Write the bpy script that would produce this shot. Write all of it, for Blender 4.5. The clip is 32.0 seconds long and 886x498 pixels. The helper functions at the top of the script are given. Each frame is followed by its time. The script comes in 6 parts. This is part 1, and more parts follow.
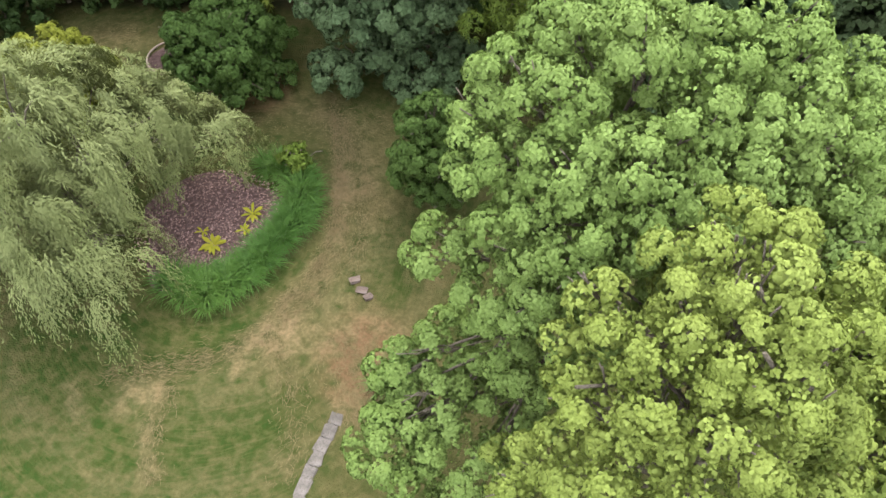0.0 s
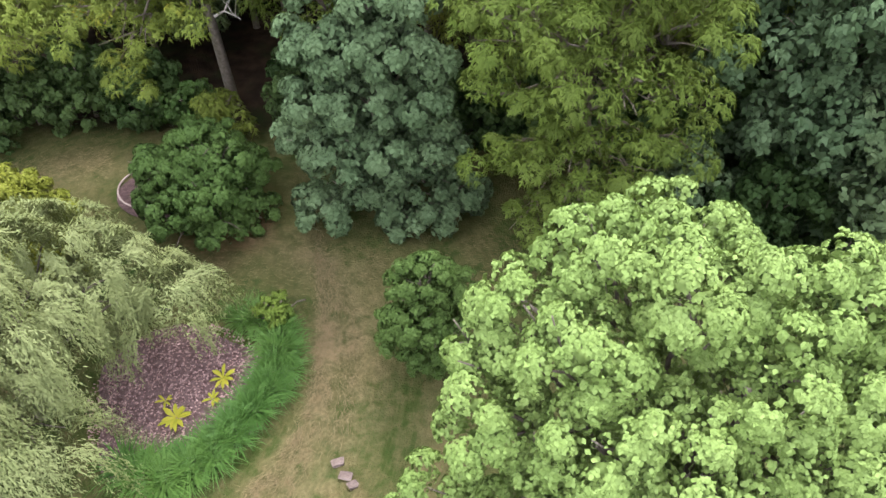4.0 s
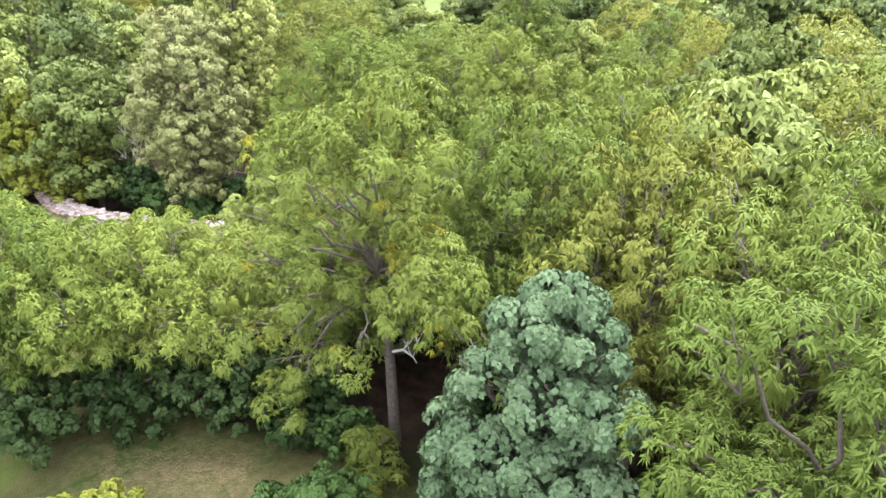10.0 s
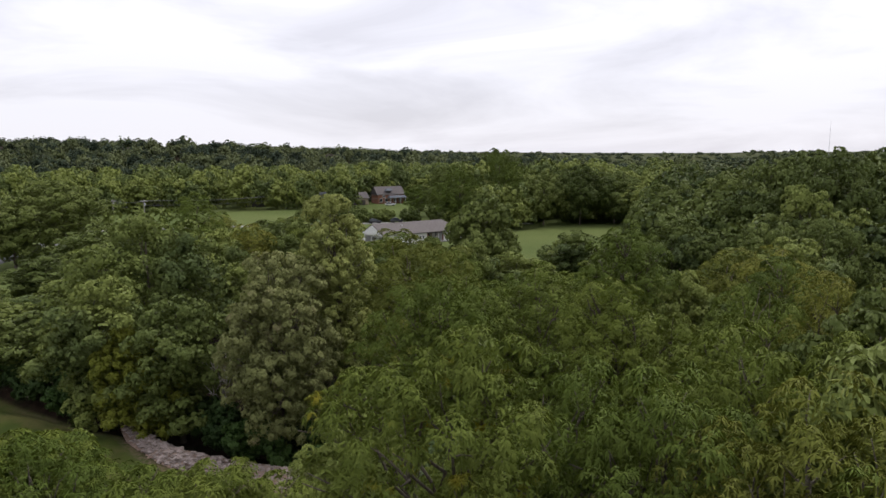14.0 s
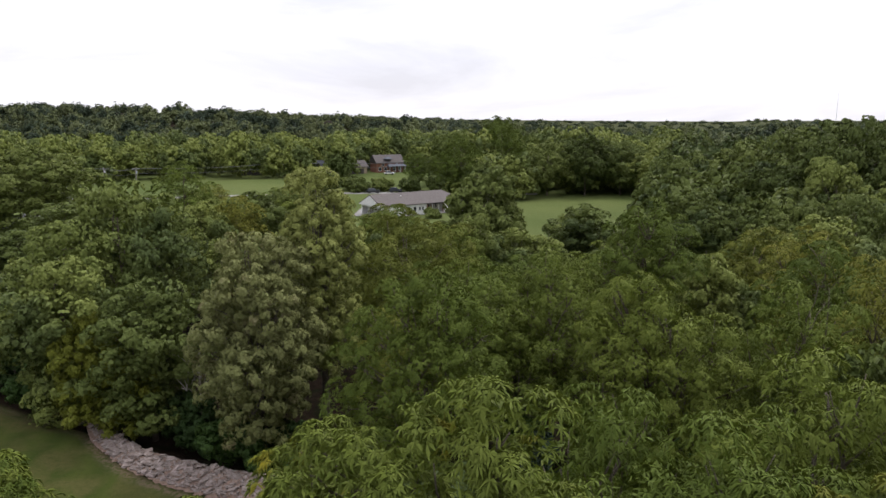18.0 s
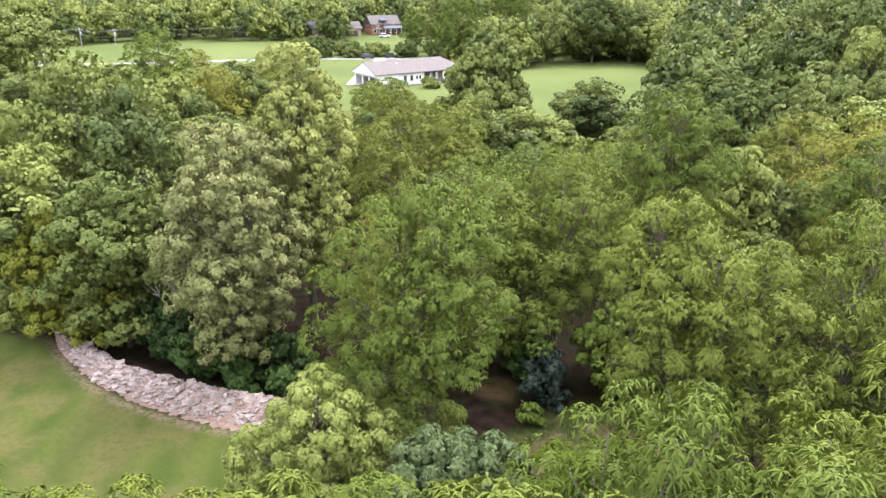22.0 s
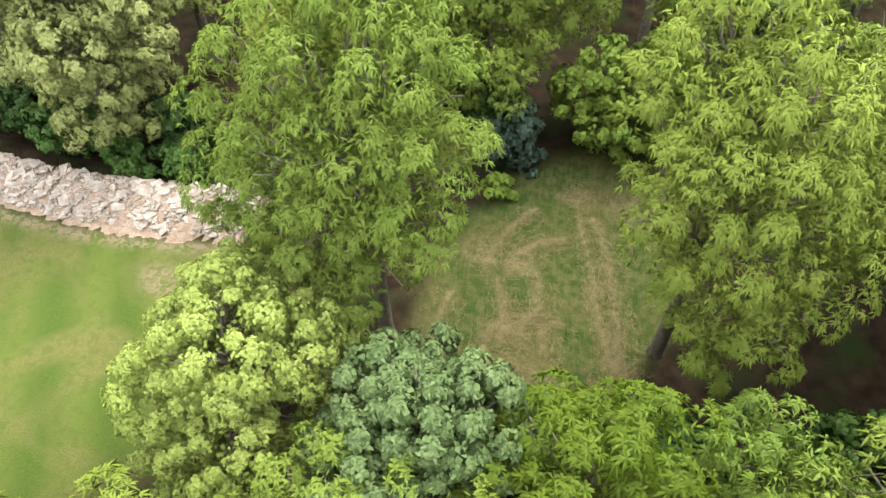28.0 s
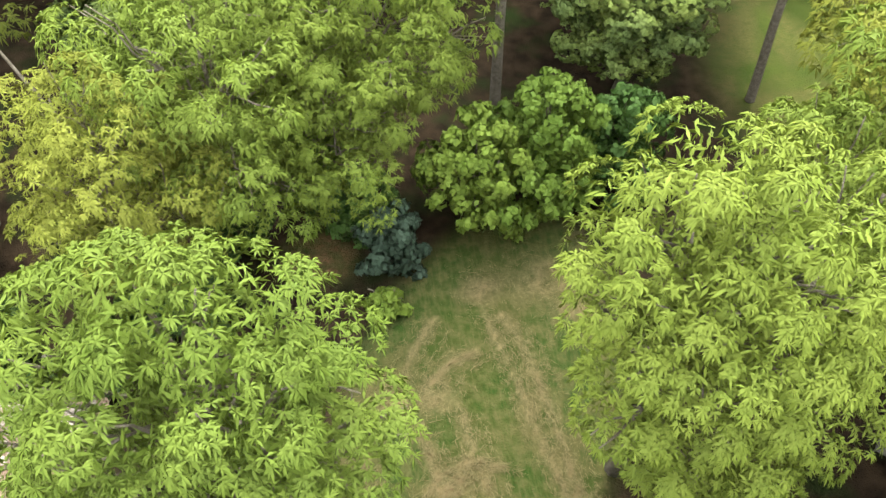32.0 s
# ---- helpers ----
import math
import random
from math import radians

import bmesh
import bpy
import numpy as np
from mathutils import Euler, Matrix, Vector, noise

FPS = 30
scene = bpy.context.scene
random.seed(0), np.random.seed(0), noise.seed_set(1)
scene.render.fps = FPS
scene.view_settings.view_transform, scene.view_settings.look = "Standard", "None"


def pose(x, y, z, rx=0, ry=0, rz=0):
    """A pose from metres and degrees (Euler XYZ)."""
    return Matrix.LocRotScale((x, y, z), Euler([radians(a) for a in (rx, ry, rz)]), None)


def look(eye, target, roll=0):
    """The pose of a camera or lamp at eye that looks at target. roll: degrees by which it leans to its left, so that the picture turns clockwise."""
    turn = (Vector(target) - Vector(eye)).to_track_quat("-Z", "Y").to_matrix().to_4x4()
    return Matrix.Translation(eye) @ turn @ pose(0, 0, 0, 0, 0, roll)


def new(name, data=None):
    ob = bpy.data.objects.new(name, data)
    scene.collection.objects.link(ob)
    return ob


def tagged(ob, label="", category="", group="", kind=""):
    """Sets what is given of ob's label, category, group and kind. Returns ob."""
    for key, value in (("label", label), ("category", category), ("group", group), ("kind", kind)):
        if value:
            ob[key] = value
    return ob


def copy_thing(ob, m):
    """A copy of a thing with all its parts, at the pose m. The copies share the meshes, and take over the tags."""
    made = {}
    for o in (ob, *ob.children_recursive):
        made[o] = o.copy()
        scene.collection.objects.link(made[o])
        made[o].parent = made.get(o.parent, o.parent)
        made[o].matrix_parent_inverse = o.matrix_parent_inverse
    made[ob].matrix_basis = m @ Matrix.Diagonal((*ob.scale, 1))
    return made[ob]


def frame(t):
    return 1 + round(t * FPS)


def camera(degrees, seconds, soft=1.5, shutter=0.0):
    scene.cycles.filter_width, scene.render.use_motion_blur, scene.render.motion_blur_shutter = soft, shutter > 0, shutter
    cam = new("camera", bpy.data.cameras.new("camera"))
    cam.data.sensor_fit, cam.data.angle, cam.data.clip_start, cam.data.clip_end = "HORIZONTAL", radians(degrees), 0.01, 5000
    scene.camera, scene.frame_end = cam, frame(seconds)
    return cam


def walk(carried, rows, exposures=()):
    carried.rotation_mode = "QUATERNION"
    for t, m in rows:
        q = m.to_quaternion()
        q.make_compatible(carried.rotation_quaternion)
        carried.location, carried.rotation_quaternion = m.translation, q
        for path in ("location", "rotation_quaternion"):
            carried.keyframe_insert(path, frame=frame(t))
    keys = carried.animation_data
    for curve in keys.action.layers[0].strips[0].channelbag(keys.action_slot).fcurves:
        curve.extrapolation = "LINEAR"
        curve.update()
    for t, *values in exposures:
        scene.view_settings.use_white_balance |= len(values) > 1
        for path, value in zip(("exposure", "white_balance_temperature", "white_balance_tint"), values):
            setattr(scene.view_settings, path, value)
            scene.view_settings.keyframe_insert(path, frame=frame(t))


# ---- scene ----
cam = camera(64.3, 32.0, 1.5)
PATH = [
    (0, (-1.481, 3.190, 24.771), (-1.485, 4.356, 23.146), 0.38),
    (0.5, (-1.444, 3.503, 24.731), (-1.451, 4.665, 23.103), 0.23),
    (1, (-1.416, 3.879, 24.690), (-1.425, 5.038, 23.060), 0.12),
    (1.5, (-1.400, 4.390, 24.648), (-1.408, 5.548, 23.017), 0.15),
    (2, (-1.396, 5.064, 24.609), (-1.404, 6.223, 22.980), 0.20),
    (2.5, (-1.398, 5.882, 24.563), (-1.405, 7.043, 22.935), 0.20),
    (3, (-1.408, 6.791, 24.483), (-1.413, 7.993, 22.884), 0.31),
    (3.5, (-1.412, 7.683, 24.371), (-1.414, 8.939, 22.814), 0.21),
    (5.5, (-1.328, 10.843, 24.241), (-1.387, 12.303, 22.875), 0.26),
    (6, (-1.335, 11.600, 24.222), (-1.416, 13.108, 22.910), 0.19),
    (6.5, (-1.344, 12.339, 24.210), (-1.436, 13.890, 22.951), 0.22),
    (7, (-1.336, 13.045, 24.198), (-1.430, 14.608, 22.954), 0.23),
    (7.5, (-1.334, 13.724, 24.171), (-1.439, 15.288, 22.929), 0.23),
    (8, (-1.331, 14.355, 24.142), (-1.518, 15.912, 22.900), 0.21),
    (8.5, (-1.343, 14.925, 24.109), (-1.654, 16.462, 22.867), 0.17),
    (9, (-1.354, 15.410, 24.076), (-1.768, 16.945, 22.863), 0.14),
    (9.5, (-1.350, 15.812, 24.045), (-1.873, 17.404, 22.953), 0.12),
    (10, (-1.314, 16.134, 24.019), (-1.960, 17.794, 23.109), 0.12),
    (10.5, (-1.287, 16.426, 24.008), (-2.060, 18.125, 23.289), -0.07),
    (11, (-1.324, 16.683, 23.984), (-2.219, 18.396, 23.469), -0.14),
    (11.5, (-1.367, 16.916, 23.950), (-2.330, 18.639, 23.629), -0.15),
    (12, (-1.435, 17.162, 23.921), (-2.403, 18.890, 23.645), -0.15),
    (12.5, (-1.544, 17.483, 23.904), (-2.512, 19.212, 23.629), -0.17),
    (13, (-1.719, 17.890, 23.893), (-2.687, 19.618, 23.619), -0.17),
    (13.5, (-1.954, 18.388, 23.881), (-2.923, 20.116, 23.606), -0.15),
    (14, (-2.238, 18.959, 23.866), (-3.206, 20.687, 23.592), -0.15),
    (14.5, (-2.541, 19.578, 23.855), (-3.510, 21.306, 23.582), -0.12),
    (16.5, (-4.028, 22.406, 23.851), (-4.998, 24.132, 23.562), -0.06),
    (17, (-4.463, 23.164, 23.854), (-5.431, 24.890, 23.563), -0.01),
    (17.5, (-4.899, 23.915, 23.858), (-5.866, 25.637, 23.541), 0.02),
    (18, (-5.337, 24.658, 23.862), (-6.299, 26.373, 23.499), 0.10),
    (18.5, (-5.774, 25.402, 23.866), (-6.731, 27.110, 23.457), 0.14),
    (19, (-6.197, 26.118, 23.877), (-7.148, 27.818, 23.421), 0.20),
    (19.5, (-6.607, 26.805, 23.900), (-7.551, 28.495, 23.398), 0.27),
    (20, (-7.009, 27.485, 23.951), (-7.947, 29.164, 23.403), 0.20),
    (20.5, (-7.410, 28.182, 24.054), (-8.339, 29.850, 23.460), 0.27),
    (21, (-7.809, 28.893, 24.211), (-8.730, 30.549, 23.572), 0.39),
    (21.5, (-8.196, 29.602, 24.357), (-9.109, 31.245, 23.674), 0.50),
    (22, (-8.560, 30.298, 24.432), (-9.465, 31.927, 23.705), 0.49),
    (22.5, (-8.927, 31.001, 24.452), (-9.824, 32.615, 23.683), 0.47),
    (23, (-9.294, 31.708, 24.447), (-10.187, 33.315, 23.659), 0.48),
    (23.5, (-9.663, 32.443, 24.435), (-10.556, 34.048, 23.644), 0.49),
    (24, (-10.061, 33.205, 24.416), (-10.955, 34.810, 23.625), 0.48),
    (24.5, (-10.512, 34.024, 24.403), (-11.406, 35.629, 23.613), 0.50),
    (25, (-11.007, 34.892, 24.398), (-11.900, 36.494, 23.601), 0.51),
    (25.5, (-11.543, 35.807, 24.408), (-12.393, 37.341, 23.447), 0.67),
    (26, (-12.111, 36.779, 24.424), (-12.896, 38.207, 23.265), 0.82),
    (26.5, (-12.672, 37.769, 24.444), (-13.408, 39.114, 23.160), 0.87),
    (28.5, (-14.655, 41.683, 25.138), (-15.032, 42.762, 23.497), 0.11),
    (29, (-15.092, 42.622, 25.107), (-15.370, 43.655, 23.417), 0.25),
    (29.5, (-15.535, 43.542, 25.073), (-15.774, 44.581, 23.381), 0.27),
    (30, (-15.944, 44.474, 25.040), (-16.120, 45.527, 23.348), 0.31),
    (30.5, (-16.321, 45.441, 25.009), (-16.463, 46.499, 23.319), 0.34),
    (31, (-16.674, 46.482, 24.976), (-16.800, 47.545, 23.287), 0.31),
    (31.5, (-17.006, 47.609, 24.940), (-17.109, 48.687, 23.258), 0.30),
    (32, (-17.317, 48.778, 24.904), (-17.423, 49.938, 23.278), 0.21),
]
EXPOSURES = [  # seconds, stops, kelvin, tint
    (0.0, 1.85, 6650, 5.0), (3.0, 1.9, 6500, 8.0), (6.0, 3.0, 6000, 17.0), (9.0, 2.9, 6080, 15.5), (10.0, 2.7, 6100, 15.0), (10.5, 2.4, 6220, 14.7), (11.0, 1.85, 6330, 14.3), (11.5, 0.83, 6450, 14.0), (12.0, -0.25, 6450, 14.0), (13.0, 0.03, 6450, 14.0), (14.5, 0.08, 6450, 14.0), (18.0, 0.28, 6450, 14.0), (19.5, 0.5, 6450, 14.0), (20.5, 0.95, 6380, 13.7), (21.5, 1.78, 6250, 17.0), (22.5, 2.18, 6250, 16.7), (24.0, 2.08, 6250, 16.3), (25.0, 2.13, 6250, 16.0), (26.5, 2.32, 6700, 2.0), (28.5, 2.44, 6850, -2.0), (32.0, 2.55, 6950, -3.0),
]
walk(cam, [(t, look(eye, target, roll)) for t, eye, target, roll in PATH], EXPOSURES)

# ---- light: an overcast sky with thin brighter bands, and a broad weak sun behind the cloud ----
SUN_EL, SUN_AZ = 56, 12
world = bpy.data.worlds.new("overcast_sky")
scene.world = world
world.use_nodes = True
wt = world.node_tree
for n in list(wt.nodes):
    wt.nodes.remove(n)


def wnode(kind, **vals):
    n = wt.nodes.new(kind)
    for k, v in vals.items():
        n.inputs[k].default_value = v
    return n


w_out = wnode("ShaderNodeOutputWorld")
w_bg = wnode("ShaderNodeBackground", Strength=0.62)
w_sky = wnode("ShaderNodeTexSky")
w_sky.sky_type, w_sky.sun_disc = "NISHITA", False
w_sky.sun_elevation, w_sky.sun_rotation = radians(SUN_EL), radians(SUN_AZ)
w_dim = wnode("ShaderNodeVectorMath")
w_dim.operation = "SCALE"
w_dim.inputs["Scale"].default_value = 0.1
w_co = wnode("ShaderNodeTexCoord")
w_map = wnode("ShaderNodeMapping")
w_map.inputs["Scale"].default_value = (1.0, 1.0, 4.5)
w_map.inputs["Rotation"].default_value = (0, 0, radians(20))
w_no = wnode("ShaderNodeTexNoise", Scale=2.3, Detail=6.0, Roughness=0.55, Distortion=0.6)
w_ramp = wnode("ShaderNodeValToRGB")
w_ramp.color_ramp.elements[0].position, w_ramp.color_ramp.elements[0].color = 0.34, (0.77, 0.775, 0.83, 1)
w_ramp.color_ramp.elements[1].position, w_ramp.color_ramp.elements[1].color = 0.55, (0.99, 1.0, 1.06, 1)
w_mix = wnode("ShaderNodeMix")
w_mix.data_type = "RGBA"
w_mix.inputs["Factor"].default_value = 0.9
wl = wt.links.new
wl(w_co.outputs["Generated"], w_map.inputs["Vector"])
wl(w_map.outputs["Vector"], w_no.inputs["Vector"])
wl(w_no.outputs["Fac"], w_ramp.inputs["Fac"])
wl(w_sky.outputs["Color"], w_dim.inputs[0])
wl(w_dim.outputs["Vector"], w_mix.inputs["A"])
wl(w_ramp.outputs["Color"], w_mix.inputs["B"])
# an overcast sky is about three times as bright overhead as at the horizon
w_sep = wnode("ShaderNodeSeparateXYZ")
w_lift = wnode("ShaderNodeMapRange")
for key, val in (("From Min", 0.05), ("From Max", 0.9), ("To Min", 1.5), ("To Max", 2.9)):
    w_lift.inputs[key].default_value = val
w_top = wnode("ShaderNodeVectorMath")
w_top.operation = "SCALE"
wl(w_co.outputs["Generated"], w_sep.inputs["Vector"])
wl(w_sep.outputs["Z"], w_lift.inputs["Value"])
wl(w_mix.outputs["Result"], w_top.inputs[0])
wl(w_lift.outputs["Result"], w_top.inputs["Scale"])
wl(w_top.outputs["Vector"], w_bg.inputs["Color"])
wl(w_bg.outputs["Background"], w_out.inputs["Surface"])

sun = new("sun", bpy.data.lights.new("sun", "SUN"))
sun.data.energy, sun.data.angle, sun.data.color = 1.5, radians(24), (1.0, 0.96, 0.88)
az, el = radians(SUN_AZ), radians(SUN_EL)
sun.matrix_world = look((0, 0, 60), (-math.sin(az) * math.cos(el), -math.cos(az) * math.cos(el), 60 - math.sin(el)))


# ---- materials ----
def material(name):
    m = bpy.data.materials.new(name)
    m.use_nodes = True
    t = m.node_tree
    return m, t, t.nodes["Principled BSDF"], t.nodes["Material Output"]


def mix_rgb(t, fac, a, b, blend="MIX"):
    n = t.nodes.new("ShaderNodeMix")
    n.data_type, n.blend_type = "RGBA", blend
    for key, v in (("Factor", fac), ("A", a), ("B", b)):
        if isinstance(v, bpy.types.NodeSocket):
            t.links.new(v, n.inputs[key])
        elif key == "Factor":
            n.inputs[key].default_value = v
        else:
            n.inputs[key].default_value = (*v, 1)
    return n.outputs["Result"]


def noise_fac(t, scale, detail=3.0, lo=0.35, hi=0.65, vector=None, coord="Object", distort=0.0):
    n = t.nodes.new("ShaderNodeTexNoise")
    n.inputs["Scale"].default_value, n.inputs["Detail"].default_value = scale, detail
    n.inputs["Distortion"].default_value = distort
    if vector is None:
        c = t.nodes.new("ShaderNodeTexCoord")
        vector = c.outputs[coord]
    t.links.new(vector, n.inputs["Vector"])
    r = t.nodes.new("ShaderNodeMapRange")
    r.inputs["From Min"].default_value, r.inputs["From Max"].default_value = lo, hi
    t.links.new(n.outputs["Fac"], r.inputs["Value"])
    return r.outputs["Result"]


def bumped(t, bsdf, height, strength, distance):
    b = t.nodes.new("ShaderNodeBump")
    b.inputs["Strength"].default_value, b.inputs["Distance"].default_value = strength, distance
    t.links.new(height, b.inputs["Height"])
    t.links.new(b.outputs["Normal"], bsdf.inputs["Normal"])


LEAF_TONE = 0.75


def leaf_mat(name, deep, pale, through_light=0.14, rough=0.5, spread=0.5, patch=None, patch_scale=0.45, vary=0.15):
    """Leaves: colour varies leaf by leaf, branch by branch and tree by tree; some light passes through."""
    m, t, bsdf, out = material(name)
    deep, pale = (tuple(LEAF_TONE * v for v in c) for c in (deep, pale))
    geo = t.nodes.new("ShaderNodeNewGeometry")
    low, high = (tuple(a + k * (b - a) for a, b in zip(deep, pale)) for k in (0.3, 0.66))
    col = mix_rgb(t, geo.outputs["Random Per Island"], low, high)
    mid = tuple((a + b) / 2 for a, b in zip(deep, pale))
    col = mix_rgb(t, noise_fac(t, spread, 2.0), col, mix_rgb(t, 0.5, pale, mid))
    if patch:
        col = mix_rgb(t, noise_fac(t, patch_scale, 2.0, 0.62, 0.7) if patch_scale > 0.3 else noise_fac(t, patch_scale, 3.0, 0.46, 0.56), col, patch)
    info = t.nodes.new("ShaderNodeObjectInfo")
    hsv = t.nodes.new("ShaderNodeHueSaturation")
    rng_v = t.nodes.new("ShaderNodeMapRange")
    rng_v.inputs["To Min"].default_value, rng_v.inputs["To Max"].default_value = 1 - vary, 1 + 1.3 * vary
    t.links.new(info.outputs["Random"], rng_v.inputs["Value"])
    t.links.new(rng_v.outputs["Result"], hsv.inputs["Value"])
    rng_h = t.nodes.new("ShaderNodeMapRange")
    rng_h.inputs["To Min"].default_value, rng_h.inputs["To Max"].default_value = 0.51, 0.49
    t.links.new(info.outputs["Random"], rng_h.inputs["Value"])
    t.links.new(rng_h.outputs["Result"], hsv.inputs["Hue"])
    t.links.new(col, hsv.inputs["Color"])
    t.links.new(hsv.outputs["Color"], bsdf.inputs["Base Color"])
    bsdf.inputs["Roughness"].default_value = rough
    bsdf.inputs["Specular IOR Level"].default_value = 0.07
    tr = t.nodes.new("ShaderNodeBsdfTranslucent")
    t.links.new(mix_rgb(t, 0.35, hsv.outputs["Color"], (pale[0] * 1.3, pale[1] * 1.25, pale[2] * 0.6)), tr.inputs["Color"])
    mx = t.nodes.new("ShaderNodeMixShader")
    mx.inputs["Fac"].default_value = through_light
    t.links.new(bsdf.outputs["BSDF"], mx.inputs[1])
    t.links.new(tr.outputs["BSDF"], mx.inputs[2])
    t.links.new(mx.outputs["Shader"], out.inputs["Surface"])
    return m


def plain_mat(name, a, b, scale=4.0, rough=0.7, bump=0.3, dist=0.02, metal=0.0, fine=None):
    m, t, bsdf, _ = material(name)
    col = mix_rgb(t, noise_fac(t, scale, 5.0), a, b)
    col = mix_rgb(t, noise_fac(t, scale * 7, 3.0, 0.45, 0.75), col, fine or tuple(0.7 * v for v in a))
    info = t.nodes.new("ShaderNodeObjectInfo")
    hsv = t.nodes.new("ShaderNodeHueSaturation")
    r = t.nodes.new("ShaderNodeMapRange")
    r.inputs["To Min"].default_value, r.inputs["To Max"].default_value = 0.85, 1.15
    t.links.new(info.outputs["Random"], r.inputs["Value"])
    t.links.new(r.outputs["Result"], hsv.inputs["Value"])
    t.links.new(col, hsv.inputs["Color"])
    t.links.new(hsv.outputs["Color"], bsdf.inputs["Base Color"])
    bsdf.inputs["Roughness"].default_value, bsdf.inputs["Metallic"].default_value = rough, metal
    bsdf.inputs["Specular IOR Level"].default_value = 0.5 if rough < 0.5 else 0.12
    if bump:
        bumped(t, bsdf, noise_fac(t, scale * 5, 6.0, 0.2, 0.8), bump, dist)
    return m


